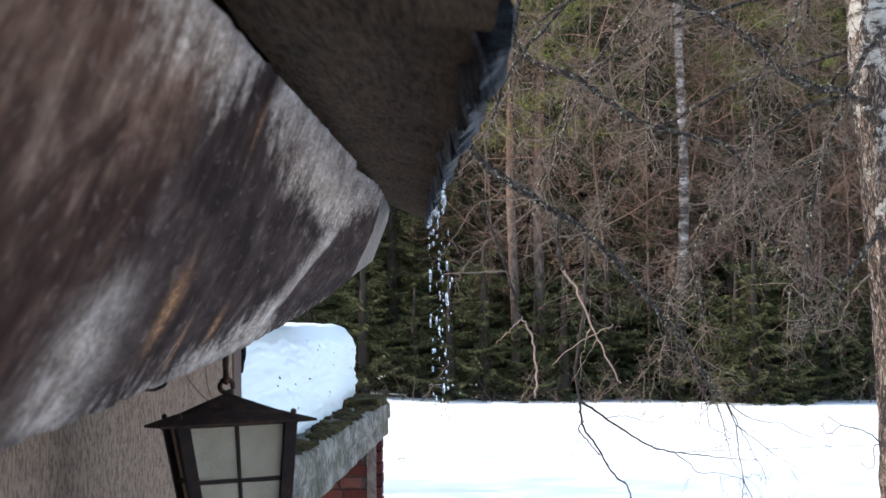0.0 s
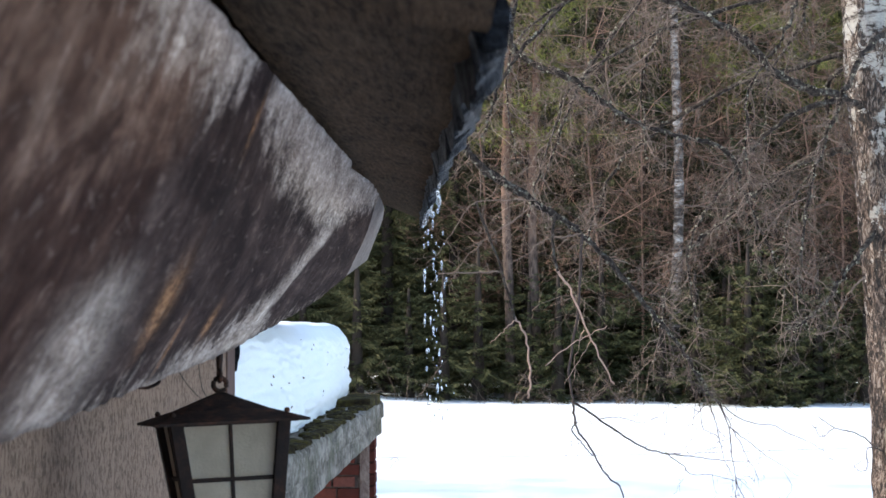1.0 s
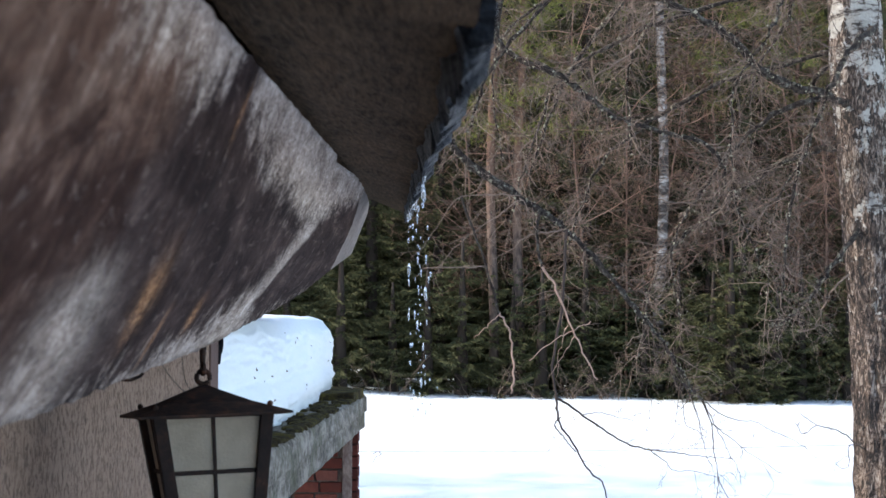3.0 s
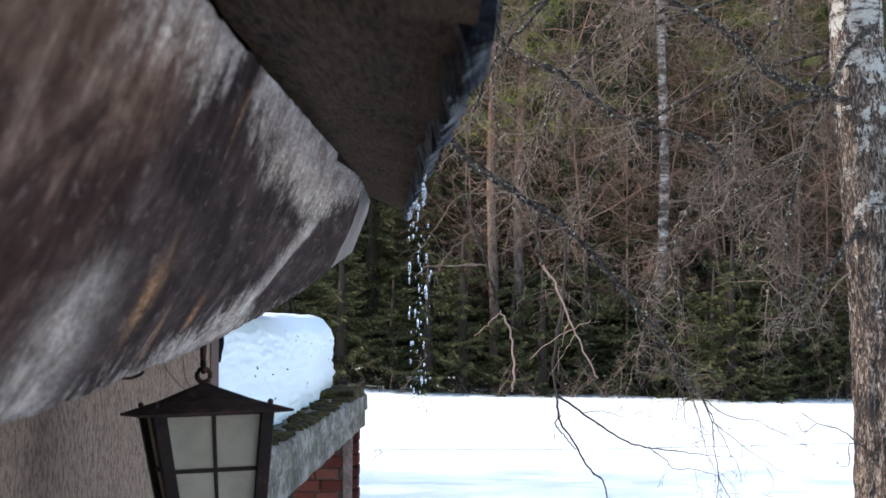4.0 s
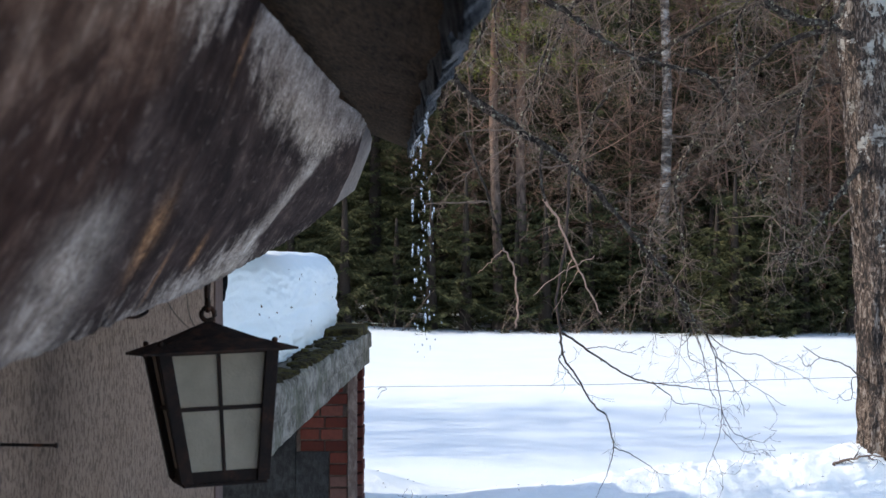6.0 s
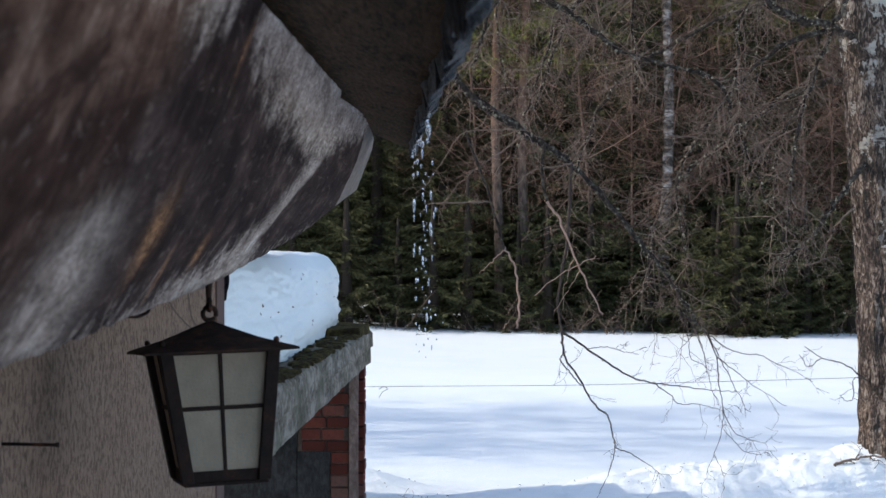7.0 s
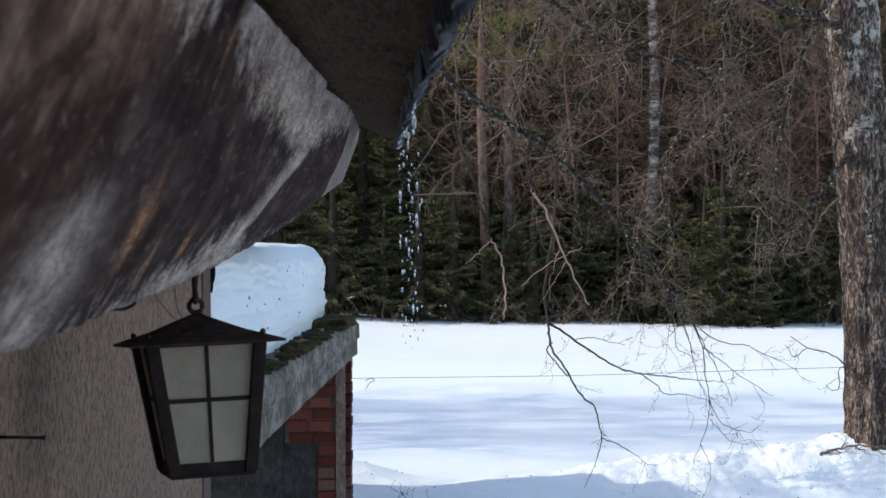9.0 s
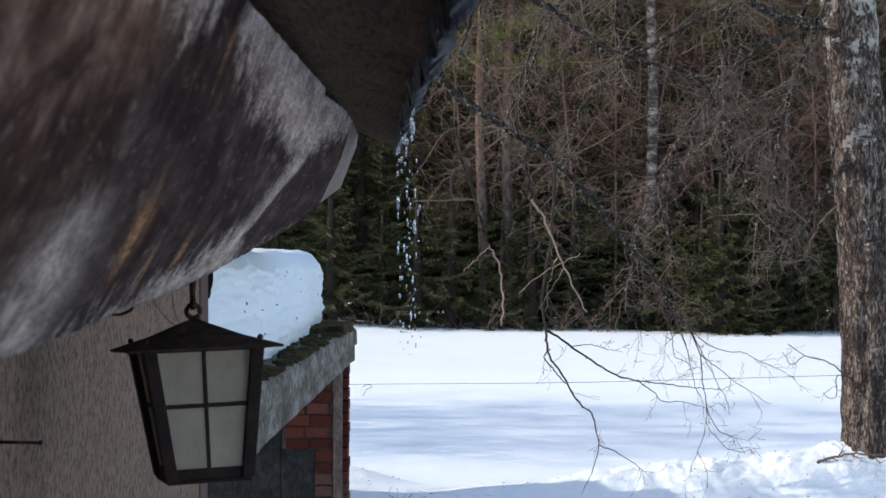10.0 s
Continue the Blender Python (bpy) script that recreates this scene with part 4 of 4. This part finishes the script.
    for x, y, z in ((0.6, 11.9, 3.4), (1.3, 12.2, 3.9), (1.9, 11.2, 3.6), (2.4, 12.3, 2.9), (1.0, 12.9, 2.9), (1.6, 12.0, 2.6), (0.3, 12.5, 3.9), (2.3, 12.6, 3.9)):
        limbs.append(([(2.9, 12.0, z + 1.0), ((2.9 + x) / 2, (12 + y) / 2, z + 0.75), (x + 0.25, y, z + 0.3), (x, y, z - 0.15), (x - 0.05 + rg.uniform(-0.2, 0.2), y, z - 0.8)], 0.02, 0.004, 26, 0.42))
    tw, tw2, tufts = [], [], []
    for pts, r0, r1, cnt, ln in limbs:
        line = smooth_line(rel(pts), r0, r1, 9, 0.012, rg)
        line = [(q, r * (1 + 0.35 * rg.uniform(-0.6, 1))) for q, r in line]
        tubes("limb", [line], LICHEN, T, 7, "lichen-crusted limb")
        long_limb = r0 > 0.05
        twigs_from(line, rg, int(cnt * (1.1 if long_limb else 1.7)), ln, 0.0040, 0.15 if long_limb else 0.09, 2, tw, 0.8 if long_limb else 1.0, Vector((0, 0, 0)), 0.30)
        for p, r in line[len(line) // 5:]:
            if r > 0.012 and rg.random() < 0.5:
                tufts.append((p + Vector((rg.gauss(0, 1), -abs(rg.gauss(0, 1)), rg.gauss(0, 1))).normalized() * r, rg.uniform(0.006, 0.016)))
            for _ in range(3):
                tufts.append((p + Vector((rg.gauss(0, 1), rg.gauss(0, 1), rg.gauss(0, 1))).normalized() * (r + 0.004), rg.uniform(0.003, 0.011)))
    # the low spray that hangs before the snow
    def hang(*xz):
        return [(x, 11.45, z) for x, z in xz]
    spray = [(hang((0.79, 2.54), (0.76, 2.0), (0.70, 1.6), (0.73, 1.36), (0.75, 1.20), (0.83, 1.08), (0.96, 0.87), (1.05, 0.79), (1.08, 0.67), (1.10, 0.57), (1.06, 0.40), (0.98, 0.22)), 0.013, 0.0025),
             (hang((0.75, 1.23), (0.72, 1.17), (0.79, 1.09), (0.86, 1.0)), 0.006, 0.005),
             (hang((1.10, 0.57), (1.22, 0.52), (1.34, 0.45), (1.41, 0.39)), 0.005, 0.002),
             (hang((0.72, 1.38), (0.83, 1.31), (1.02, 1.18), (1.22, 1.06), (1.37, 1.02), (1.61, 0.99), (1.80, 0.97), (1.96, 0.96)), 0.011, 0.002),
             (hang((1.37, 1.02), (1.49, 0.93), (1.53, 0.88), (1.69, 0.87), (1.86, 0.83)), 0.005, 0.002),
             (hang((0.90, 1.26), (1.04, 1.27), (1.14, 1.24), (1.26, 1.22)), 0.004, 0.002),
             (hang((1.48, 1.75), (1.59, 1.52), (1.67, 1.36), (1.72, 1.20), (1.76, 1.01), (1.82, 0.87)), 0.006, 0.002),
             (hang((1.53, 1.52), (1.70, 1.40), (1.80, 1.20), (1.82, 1.01), (1.85, 0.83), (1.84, 0.69), (1.79, 0.53), (1.73, 0.38)), 0.006, 0.002)]
    spray += [(hang((1.74, 1.36), (1.82, 1.20), (1.92, 1.01), (2.0, 0.86)), 0.005, 0.002),
              (hang((1.70, 1.40), (1.77, 1.34), (1.92, 1.24), (2.10, 1.22), (2.17, 1.18), (2.31, 1.12), (2.47, 1.03)), 0.005, 0.0018),
              (hang((1.80, 1.20), (1.96, 1.08), (2.08, 0.99), (2.21, 0.91), (2.29, 0.86)), 0.004, 0.0018),
              (hang((1.85, 0.83), (1.92, 0.69), (2.04, 0.63), (2.14, 0.61)), 0.004, 0.0018),
              (hang((1.85, 0.70), (2.0, 0.55), (2.12, 0.52)), 0.003, 0.0018),
              (hang((1.79, 0.53), (1.85, 0.40), (1.86, 0.28)), 0.003, 0.0018),
              (hang((1.51, 1.59), (1.60, 1.36), (1.62, 1.20), (1.69, 1.16), (1.77, 1.10)), 0.004, 0.002),
              (((2.97, 11.9, 0.99), (2.85, 11.6, 1.05), (2.68, 11.45, 1.16), (2.53, 11.45, 1.20), (2.41, 11.45, 1.28)), 0.007, 0.003),
              (hang((2.53, 1.20), (2.44, 1.14), (2.37, 1.22)), 0.004, 0.002),
              (hang((2.83, 1.06), (2.75, 1.05), (2.75, 0.92), (2.70, 0.90), (2.66, 0.94)), 0.005, 0.002)]
    for pts, r0, r1 in spray:
        line = smooth_line(rel(pts), r0 * 0.85, r1 * 0.85, 6, 0.005, rg)
        tubes("hanging_branch", [line], DARK_TWIG, T, 5, "dark drooping twig")
        twigs_from(line, rg, 3, 0.20, 0.0018, 0.04, 1, tw2, 0.6, Vector((0, 0, 0)), 0.35)
        for q, r in line[::2]:
            if r > 0.004:
                tufts.append((q + Vector((rg.uniform(-1, 1), 0, rg.uniform(-1, 1))) * r, rg.uniform(0.004, 0.009)))
    # paler twigs that catch the sun
    sunny = [(hang((0.78, 2.54), (0.71, 2.52), (0.53, 2.49), (0.42, 2.40), (0.28, 2.32)), 0.007, 0.002),
             (hang((0.45, 2.73), (0.29, 2.61), (0.13, 2.50), (-0.02, 2.43)), 0.006, 0.002),
             (hang((0.13, 2.50), (-0.01, 2.37), (-0.12, 2.21)), 0.004, 0.002),
             (hang((0.47, 2.77), (0.12, 2.77), (0.00, 2.71), (-0.13, 2.51), (-0.22, 2.38)), 0.005, 0.002),
             (hang((0.23, 2.27), (0.01, 2.27), (-0.20, 2.26)), 0.006, 0.004),
             (hang((2.15, 2.66), (2.10, 2.60), (2.04, 2.49), (1.97, 2.42)), 0.006, 0.003),
             (hang((1.43, 2.75), (1.51, 2.73), (1.67, 2.72), (1.83, 2.70)), 0.006, 0.003),
             (hang((2.75, 2.24), (2.64, 2.14), (2.57, 2.01), (2.51, 1.87), (2.40, 1.84)), 0.008, 0.004),
             (hang((2.51, 1.87), (2.61, 1.90), (2.68, 1.84)), 0.004, 0.002),
             (hang((1.29, 3.81), (1.16, 3.71), (1.01, 3.62), (0.89, 3.51)), 0.007, 0.003)]
    for pts, r0, r1 in sunny:
        line = smooth_line(rel(pts), r0, r1, 6, 0.007, rg)
        tubes("hanging_branch", [line], TWIG, T, 5, "pale grey-brown twig")
        twigs_from(line, rg, 5, 0.20, 0.0026, 0.03, 1, tw, 0.9, Vector((0, 0, 0)), 0.2)
    for line in rg.sample(tw, min(1600, len(tw))):
        tufts.append((line[rg.randint(0, 2)][0], rg.uniform(0.002, 0.006)))
    verts, faces = [], []
    for c, r in tufts:
        b = len(verts)
        for d in ((1, 0, 0), (-1, 0, 0), (0, 1, 0), (0, -1, 0), (0, 0, 1), (0, 0, -1)):
            verts.append(c + Vector(d) * r * rg.uniform(0.5, 1.6))
        faces += [(b + i, b + j, b + k) for i in (0, 1) for j in (2, 3) for k in (4, 5)]
    mesh_object("lichen", verts, faces, TUFT, T, False, "pale grey-green lichen tufts")["kind"] = "stuff"
    tubes("twig_mass", tw2, DARK_TWIG, T, 3)["kind"] = "stuff"
    t = tubes("twig_mass", tw, TWIG, T, 3)
    t["kind"] = "stuff"
    for pts, r0, r1 in (([(0.06, 11.3, 2.75), (0.22, 11.3, 2.3), (0.32, 11.3, 1.95)], 0.010, 0.010), ([(0.60, 11.4, 2.66), (0.58, 11.3, 2.45), (0.61, 11.3, 2.27)], 0.010, 0.012)):
        tubes("limb", [smooth_line(rel(pts), r0, r1, 6, 0.006, rg)], LICHEN, T, 6)
    for pts, r0, r1 in (([(0.32, 11.3, 1.96), (0.40, 11.3, 1.82), (0.425, 11.3, 1.58), (0.415, 11.3, 1.40)], 0.010, 0.011),
                        ([(0.33, 11.3, 1.95), (0.24, 11.3, 1.86), (0.16, 11.3, 1.79)], 0.006, 0.003),
                        ([(0.60, 11.3, 2.28), (0.70, 11.3, 2.15), (0.79, 11.3, 1.93), (0.90, 11.3, 1.69), (1.0, 11.3, 1.50)], 0.013, 0.007),
                        ([(0.53, 11.3, 1.63), (0.70, 11.3, 1.77), (0.83, 11.3, 1.84), (0.95, 11.3, 1.90)], 0.005, 0.005),
                        ([(0.79, 11.3, 1.88), (0.74, 11.3, 1.70), (0.72, 11.3, 1.52)], 0.005, 0.002),
                        ([(0.84, 11.3, 1.80), (0.76, 11.3, 1.66), (0.66, 11.3, 1.50)], 0.005, 0.002)):
        line = smooth_line(rel(pts), r0 * 0.72, r1 * 0.72, 6, 0.008, rg)
        tubes("dead_branch", [line], PALE_TWIG, T, 6, "reddish dead branch without bark")


build_birch()


# ---- forest edge ----
def spruce(name, height, width, seed):
    rg = random.Random(seed)
    S = empty(name)
    tubes("trunk", [[(Vector((0, 0, z)), 0.02 + 0.13 * (1 - z / height)) for z in np.linspace(-0.4, height, 10)]], DARK_BARK, S, 8)
    verts, faces = [], []
    z = 0.35
    while z < height - 0.3:
        for _ in range(7):
            a = rg.uniform(0, 2 * math.pi)
            ln = width * (1 - z / height) ** 0.75 * rg.uniform(0.6, 1.15) + 0.12
            out = Vector((math.cos(a), math.sin(a), 0))
            side = Vector((-math.sin(a), math.cos(a), 0))
            p = Vector((0, 0, z + rg.uniform(-0.3, 0.3)))
            steps = max(4, int(ln / 0.10))
            slope = rg.uniform(-0.6, 0.05)
            for s in range(steps):
                t = (s + 1) / steps
                q = p + out * ln * t + Vector((0, 0, ln * (slope * t + 0.28 * t * t)))
                for sg in (-1, 1, 0, -1, 1, -1, 1, 0):
                    bl = (0.115 * (1 - 0.55 * t) + 0.05) * rg.uniform(0.6, 1.5)
                    d = (out * rg.uniform(0.5, 0.9) + side * sg * rg.uniform(0.6, 1.0) + Vector((0, 0, rg.uniform(-0.65, 0.05)))).normalized()
                    wv = d.cross(Vector((rg.gauss(0, 0.5), rg.gauss(0, 0.5), 1))).normalized() * bl * 0.085
                    b = len(verts)
                    m = q + d * bl * 0.45 + Vector((0, 0, 0.012))
                    verts += [q, m + wv, q + d * bl, m - wv]
                    faces += [(b, b + 1, b + 2), (b, b + 2, b + 3)]
        z += 0.22 + 0.08 * z / height
    mesh_object("crown", verts, faces, NEEDLE, S)
    return S


def bare_tree(name, height, seed):
    rg = random.Random(seed)
    S = empty(name)
    trunk = [(Vector((0.25 * math.sin(z * 0.6 + seed), 0.2 * math.sin(z * 0.5), z)), 0.008 + 0.026 * (1 - z / height)) for z in np.linspace(-0.3, height, 16)]
    tubes("trunk", [trunk], BROWN_TWIG, S, 6)
    main = twigs_from(trunk, rg, 50, 1.7, 0.014, 0.0, 0, None, 1.3, Vector((0, 0, 0.04)), 0.27)
    fine = []
    for m in main:
        twigs_from(m, rg, 9, 0.70, 0.0062, 0.06, 2, fine, 1.0)
    tubes("branch_mass", main, BROWN_TWIG, S, 4)["kind"] = "stuff"
    tubes("twig_mass", fine, BROWN_TWIG, S, 3)["kind"] = "stuff"
    return S


def build_forest():
    rg = random.Random(8)
    kinds = [spruce("spruce", 12.0, 2.1, 1), spruce("spruce", 10.0, 2.4, 2), spruce("spruce", 13.5, 1.9, 3)]
    young = [spruce("young_spruce", 3.1, 1.3, 4), spruce("young_spruce", 2.2, 1.15, 5), spruce("young_spruce", 2.6, 1.5, 6)]
    bares = [bare_tree("bare_tree", 8.5, 31), bare_tree("bare_tree", 7.5, 32), bare_tree("bare_tree", 9.0, 33)]

    def stand(models, spots, label, group):
        for i, (x, y) in enumerate(spots):
            k = models[i % len(models)]
            m = Matrix.Translation((x, y, ground_height(x, y) - 0.1)) @ Matrix.Rotation(rg.uniform(0, 6.28), 4, "Z")
            ob = k if i < len(models) else copy_thing(k, m)
            ob.matrix_basis = m
            tagged(ob, label, "tree", group)

    def row(x0, x1, y, gap, jx, jy):
        out, x = [], x0
        while x < x1:
            out.append((x + rg.uniform(-jx, jx), y + rg.uniform(-jy, jy)))
            x += gap * rg.uniform(0.8, 1.2)
        return out
    # the last spruce is added out of view, to shade the foreground snow
    stand(kinds, row(-5.0, 12.0, 33.8, 1.7, 0.4, 0.5) + row(-5.5, 12.5, 36.0, 2.0, 0.4, 0.6) + row(-6, 13, 39.0, 2.4, 0.4, 0.6) + [(-8.4, 10.2)],
          "tall dark green spruce in the forest, or added unseen for its shadow", "tall spruces")
    stand(young, row(-4.5, 11.5, 31.6, 0.85, 0.25, 0.4) + [(4.9, 31.0), (5.5, 31.2), (6.1, 31.0), (6.6, 31.3), (5.2, 30.8)], "young dark green spruce at the forest edge", "young spruces")
    # the ten listed spots are out of view, added for dappled shade on the field
    stand(bares, row(0.3, 10.5, 32.4, 0.95, 0.3, 0.6) + [(-8.5, 16.6), (-9.6, 18.4), (-8.0, 15.2), (-9.4, 15.8), (-10.6, 17.3), (-11.8, 16.2), (-8.8, 17.6), (-12.6, 18.0), (-13.2, 15.2), (-10.4, 14.6)], "bare brown young tree among the spruces, or added unseen to shade the field", "bare young trees")

    def pole(name, x, y, r, mat, label, lean=0.0):
        T = empty(name, x, y, ground_height(x, y))
        tagged(T, label, "tree")
        line = [(Vector((lean * z + 0.05 * math.sin(z * 0.9 + x), 0, z)), r * (1 - 0.04 * z) + 0.02 * math.exp(-z * 2)) for z in np.linspace(-0.4, 13, 30)]
        tubes("trunk", [line], mat, T, 12)
        tw = twigs_from(line, rg, 14, 1.2, 0.012, 0.05, 1, None, 1.2, Vector((0, 0, 0)), 0.3)
        tubes("branch_mass", tw, BROWN_TWIG, T, 3)["kind"] = "stuff"
        return T

    def pine_tufts(z0, z1, count):
        """Sunlit bunches of long needles on a pine's side branches."""
        verts, faces = [], []
        for _ in range(count):
            a = rg.uniform(0, 2 * math.pi)
            c = Vector((math.cos(a), math.sin(a), 0)) * rg.uniform(0.3, 1.9) + Vector((0, 0, rg.uniform(z0, z1)))
            for _ in range(60):
                d = Vector((rg.gauss(0, 1), rg.gauss(0, 1), rg.gauss(0.3, 0.9))).normalized()
                q = c + Vector((rg.gauss(0, 0.15), rg.gauss(0, 0.15), rg.gauss(0, 0.06)))
                w = d.cross(Vector((rg.gauss(0, 1), rg.gauss(0, 1), 1))).normalized() * 0.008
                b = len(verts)
                verts += [q - w, q + w, q + d * 0.13]
                faces.append((b, b + 1, b + 2))
        return verts, faces

    def pine(x, y, r, label, z0, z1, count, lean=0.0):
        T = pole("pine", x, y, r, PINE, label, lean)
        v, f = pine_tufts(z0, z1, count)
        mesh_object("crown", v, f, PINE_NEEDLE, T)
    pole("birch", 4.05, 32.1, 0.116, BIRCH, "slender white birch at the forest edge")
    pine(0.78, 32.0, 0.10, "thin pine with reddish upper bark", 4.7, 9.0, 120)
    pine(1.29, 32.1, 0.10, "thin pine with reddish upper bark standing beside another", 5.0, 9.0, 110, 0.002)
    pine(5.1, 33.2, 0.05, "slim pine with yellow-green needles among bare trees", 5.6, 8.8, 110)
    pine(6.9, 33.2, 0.05, "slim pine with yellow-green needles among bare trees", 5.6, 9.0, 120)
    # leafless shrubs and dead weeds along the snow's edge
    def shrub(seed):
        S = empty("bare_shrub")
        rs = random.Random(seed)
        stems = []
        for _ in range(9):
            a, ln = rs.uniform(0, 6.28), rs.uniform(0.4, 1.0)
            b = Vector((0.25 * math.cos(a), 0.25 * math.sin(a), -0.1))
            stems.append(smooth_line([b, b + Vector((0.2 * math.cos(a), 0.2 * math.sin(a), ln * 0.5)), b + Vector((0.55 * math.cos(a), 0.55 * math.sin(a), ln))], 0.009, 0.003, 4, 0.03, rs))
        for i, st in enumerate(stems[:6]):
            tubes("stem", [st], TWIG, S, 4)
        fine = stems[6:]
        for st in stems:
            twigs_from(st, rs, 6, 0.30, 0.0040, 0.02, 1, fine, 1.0, Vector((0, 0, 0)), 0.2)
        tubes("twig_mass", fine, TWIG, S, 3)["kind"] = "stuff"
        return S
    stand([shrub(51), shrub(52), shrub(53)], [(1.9, 30.8), (2.5, 31.0), (3.1, 30.9), (0.6, 31.0), (5.2, 31.1), (-1.2, 31.1), (7.0, 30.9)], "low leafless grey-brown shrub at the snow's edge", "bare shrubs")
    # distance behind the first rows
    v, f = [], []
    for i in range(81):
        x = -60 + 1.5 * i
        hgt = 17 + 3 * noise.noise(Vector((x * 0.5, 0, 0))) + 2.5 * noise.noise(Vector((x * 1.7, 0, 0)))
        v += [(x, 44 + 2 * math.sin(x), -1), (x, 45 + 2 * math.sin(x * 1.3), hgt)]
    f = [(2 * i, 2 * i + 2, 2 * i + 3, 2 * i + 1) for i in range(80)]
    tagged(mesh_object("backdrop", v, f, WOODS), "dark wood far behind the forest edge", "backdrop", kind="structure")


build_forest()

# ---- fence wire, fallen twigs, falling water ----
W = empty("fence_wire", -1.2, 12.9, 0.0)
tagged(W, "thin fence wire strung to the birch trunk", "wire")
o = W.location
wl = smooth_line([Vector(p) - o for p in ((-1.2, 12.9, 0.815), (-0.57, 12.75, 0.850), (0.8, 12.5, 0.892), (1.8, 12.3, 0.94), (2.97, 12.05, 1.005))], 0.0019, 0.0019, 8)
tubes("strand", [wl], WIRE, W, 4)
tubes("knot", [smooth_line([Vector(p) - o for p in ((-0.60, 12.75, 0.83), (-0.56, 12.74, 0.85), (-0.53, 12.75, 0.83), (-0.57, 12.76, 0.81), (-0.60, 12.75, 0.76))], 0.003, 0.002)], WIRE, W, 4)


def fallen(name, label, pts, r):
    rg = random.Random(len(label))
    ln = smooth_line([(x, y, ground_height(x, y) + dz) for x, y, dz in pts], r, r * 0.4, 6, 0.006, rg)
    ob = tubes(name, [ln] + twigs_from(ln, rg, 8, 0.18, r * 0.5, 0.0, 1), TWIG, None, 5)
    tagged(ob, label, "twig")


fallen("fallen_branch", "dark fallen branch lying on the snow ridge", [(2.68, 11.72, 0.01), (2.80, 11.70, 0.03), (2.95, 11.68, 0.06), (3.2, 11.6, 0.12)], 0.011)
fallen("fallen_twig", "thin bent twig sticking out of the snow drift", [(-0.10, 11.4, 0.0), (-0.22, 11.4, 0.03), (-0.30, 11.4, 0.10)], 0.004)
fallen("fallen_twig", "thin grey twig lying on the snow", [(0.05, 11.0, 0.01), (0.2, 11.0, 0.03), (0.34, 11.0, 0.0)], 0.004)


def build_litter():
    """Crumbs of bark and bits of twig strewn over the ridge."""
    rg = random.Random(77)
    verts, faces = [], []
    for _ in range(110):
        x, y = rg.uniform(-0.6, 3.2), rg.gauss(11.7, 0.45)
        a, ln, w = rg.uniform(0, 3.14), rg.uniform(0.002, 0.010), rg.uniform(0.001, 0.003)
        z = ground_height(x, y) + 0.003
        b = len(verts)
        for sx, sy, sz in ((-1, -1, 0), (1, -1, 0), (1, 1, 0), (-1, 1, 0), (-0.7, -0.6, 1), (0.8, -0.5, 1), (0.6, 0.7, 1), (-0.8, 0.6, 1)):
            px, py = sx * ln, sy * w
            verts.append((x + px * math.cos(a) - py * math.sin(a), y + px * math.sin(a) + py * math.cos(a), z + sz * 0.004))
        faces += [(b + 3, b + 2, b + 1, b), (b + 4, b + 5, b + 6, b + 7)] + [(b + i, b + (i + 1) % 4, b + 4 + (i + 1) % 4, b + 4 + i) for i in range(4)]
    tagged(mesh_object("bark_litter", verts, faces, DARK_TWIG), "dark crumbs of bark and twig strewn on the snow", "litter", kind="stuff")


build_litter()


def build_drops():
    rg = random.Random(5)
    shapes = []
    for k in range(3):
        bm = bmesh.new()
        bmesh.ops.create_icosphere(bm, subdivisions=2, radius=1.0)
        for v in bm.verts:
            v.co.z *= (1.5, 2.6, 4.5)[k]
            v.co.x *= 1 + 0.15 * v.co.z / 3
        me = bpy.data.meshes.new("water_drop")
        bm.to_mesh(me)
        bm.free()
        me.materials.append(WATER)
        me.polygons.foreach_set("use_smooth", [True] * len(me.polygons))
        shapes.append(me)
    x0, y0 = -0.150, 7.2
    D = empty("dripping_water", x0, y0, 2.44)
    tagged(D, "clear meltwater dripping in a broken string from the roof edge", "water")
    for i in range(84):
        t = i / 83
        z = 2.44 - 0.86 * t ** 0.9
        ob = new("drop", shapes[rg.randint(0, 2)])
        ob.parent = D
        col = rg.choice((-0.045, -0.008, 0.0, 0.0, 0.035))
        ob.location = (col + rg.gauss(0, 0.010) + 0.03 * t, rg.gauss(0, 0.05), z - 2.44 + rg.uniform(-0.01, 0.01))
        s = rg.choice((0.0025, 0.0035, 0.0045, 0.0055, 0.0075)) * rg.uniform(0.8, 1.2) * (0.85 - 0.2 * t)
        ob.scale = (s, s, s)

    # heavier drops that hang from and leave the felt edge nearer by
    for _ in range(26):
        d = rg.uniform(2.6, 6.9)
        ob = new("drop", shapes[rg.randint(0, 2)])
        ob.parent = D
        ob.location = eave(0.048 + rg.gauss(0, 0.006), 0.165 - 0.040 * (d - 1.0) / 6.5 - rg.choice((0.03, 0.035, 0.04, 0.07, 0.13)), d) - D.location
        q = rg.uniform(0.0022, 0.0048)
        ob.scale = (q, q, q * rg.uniform(0.8, 1.6))


build_drops()
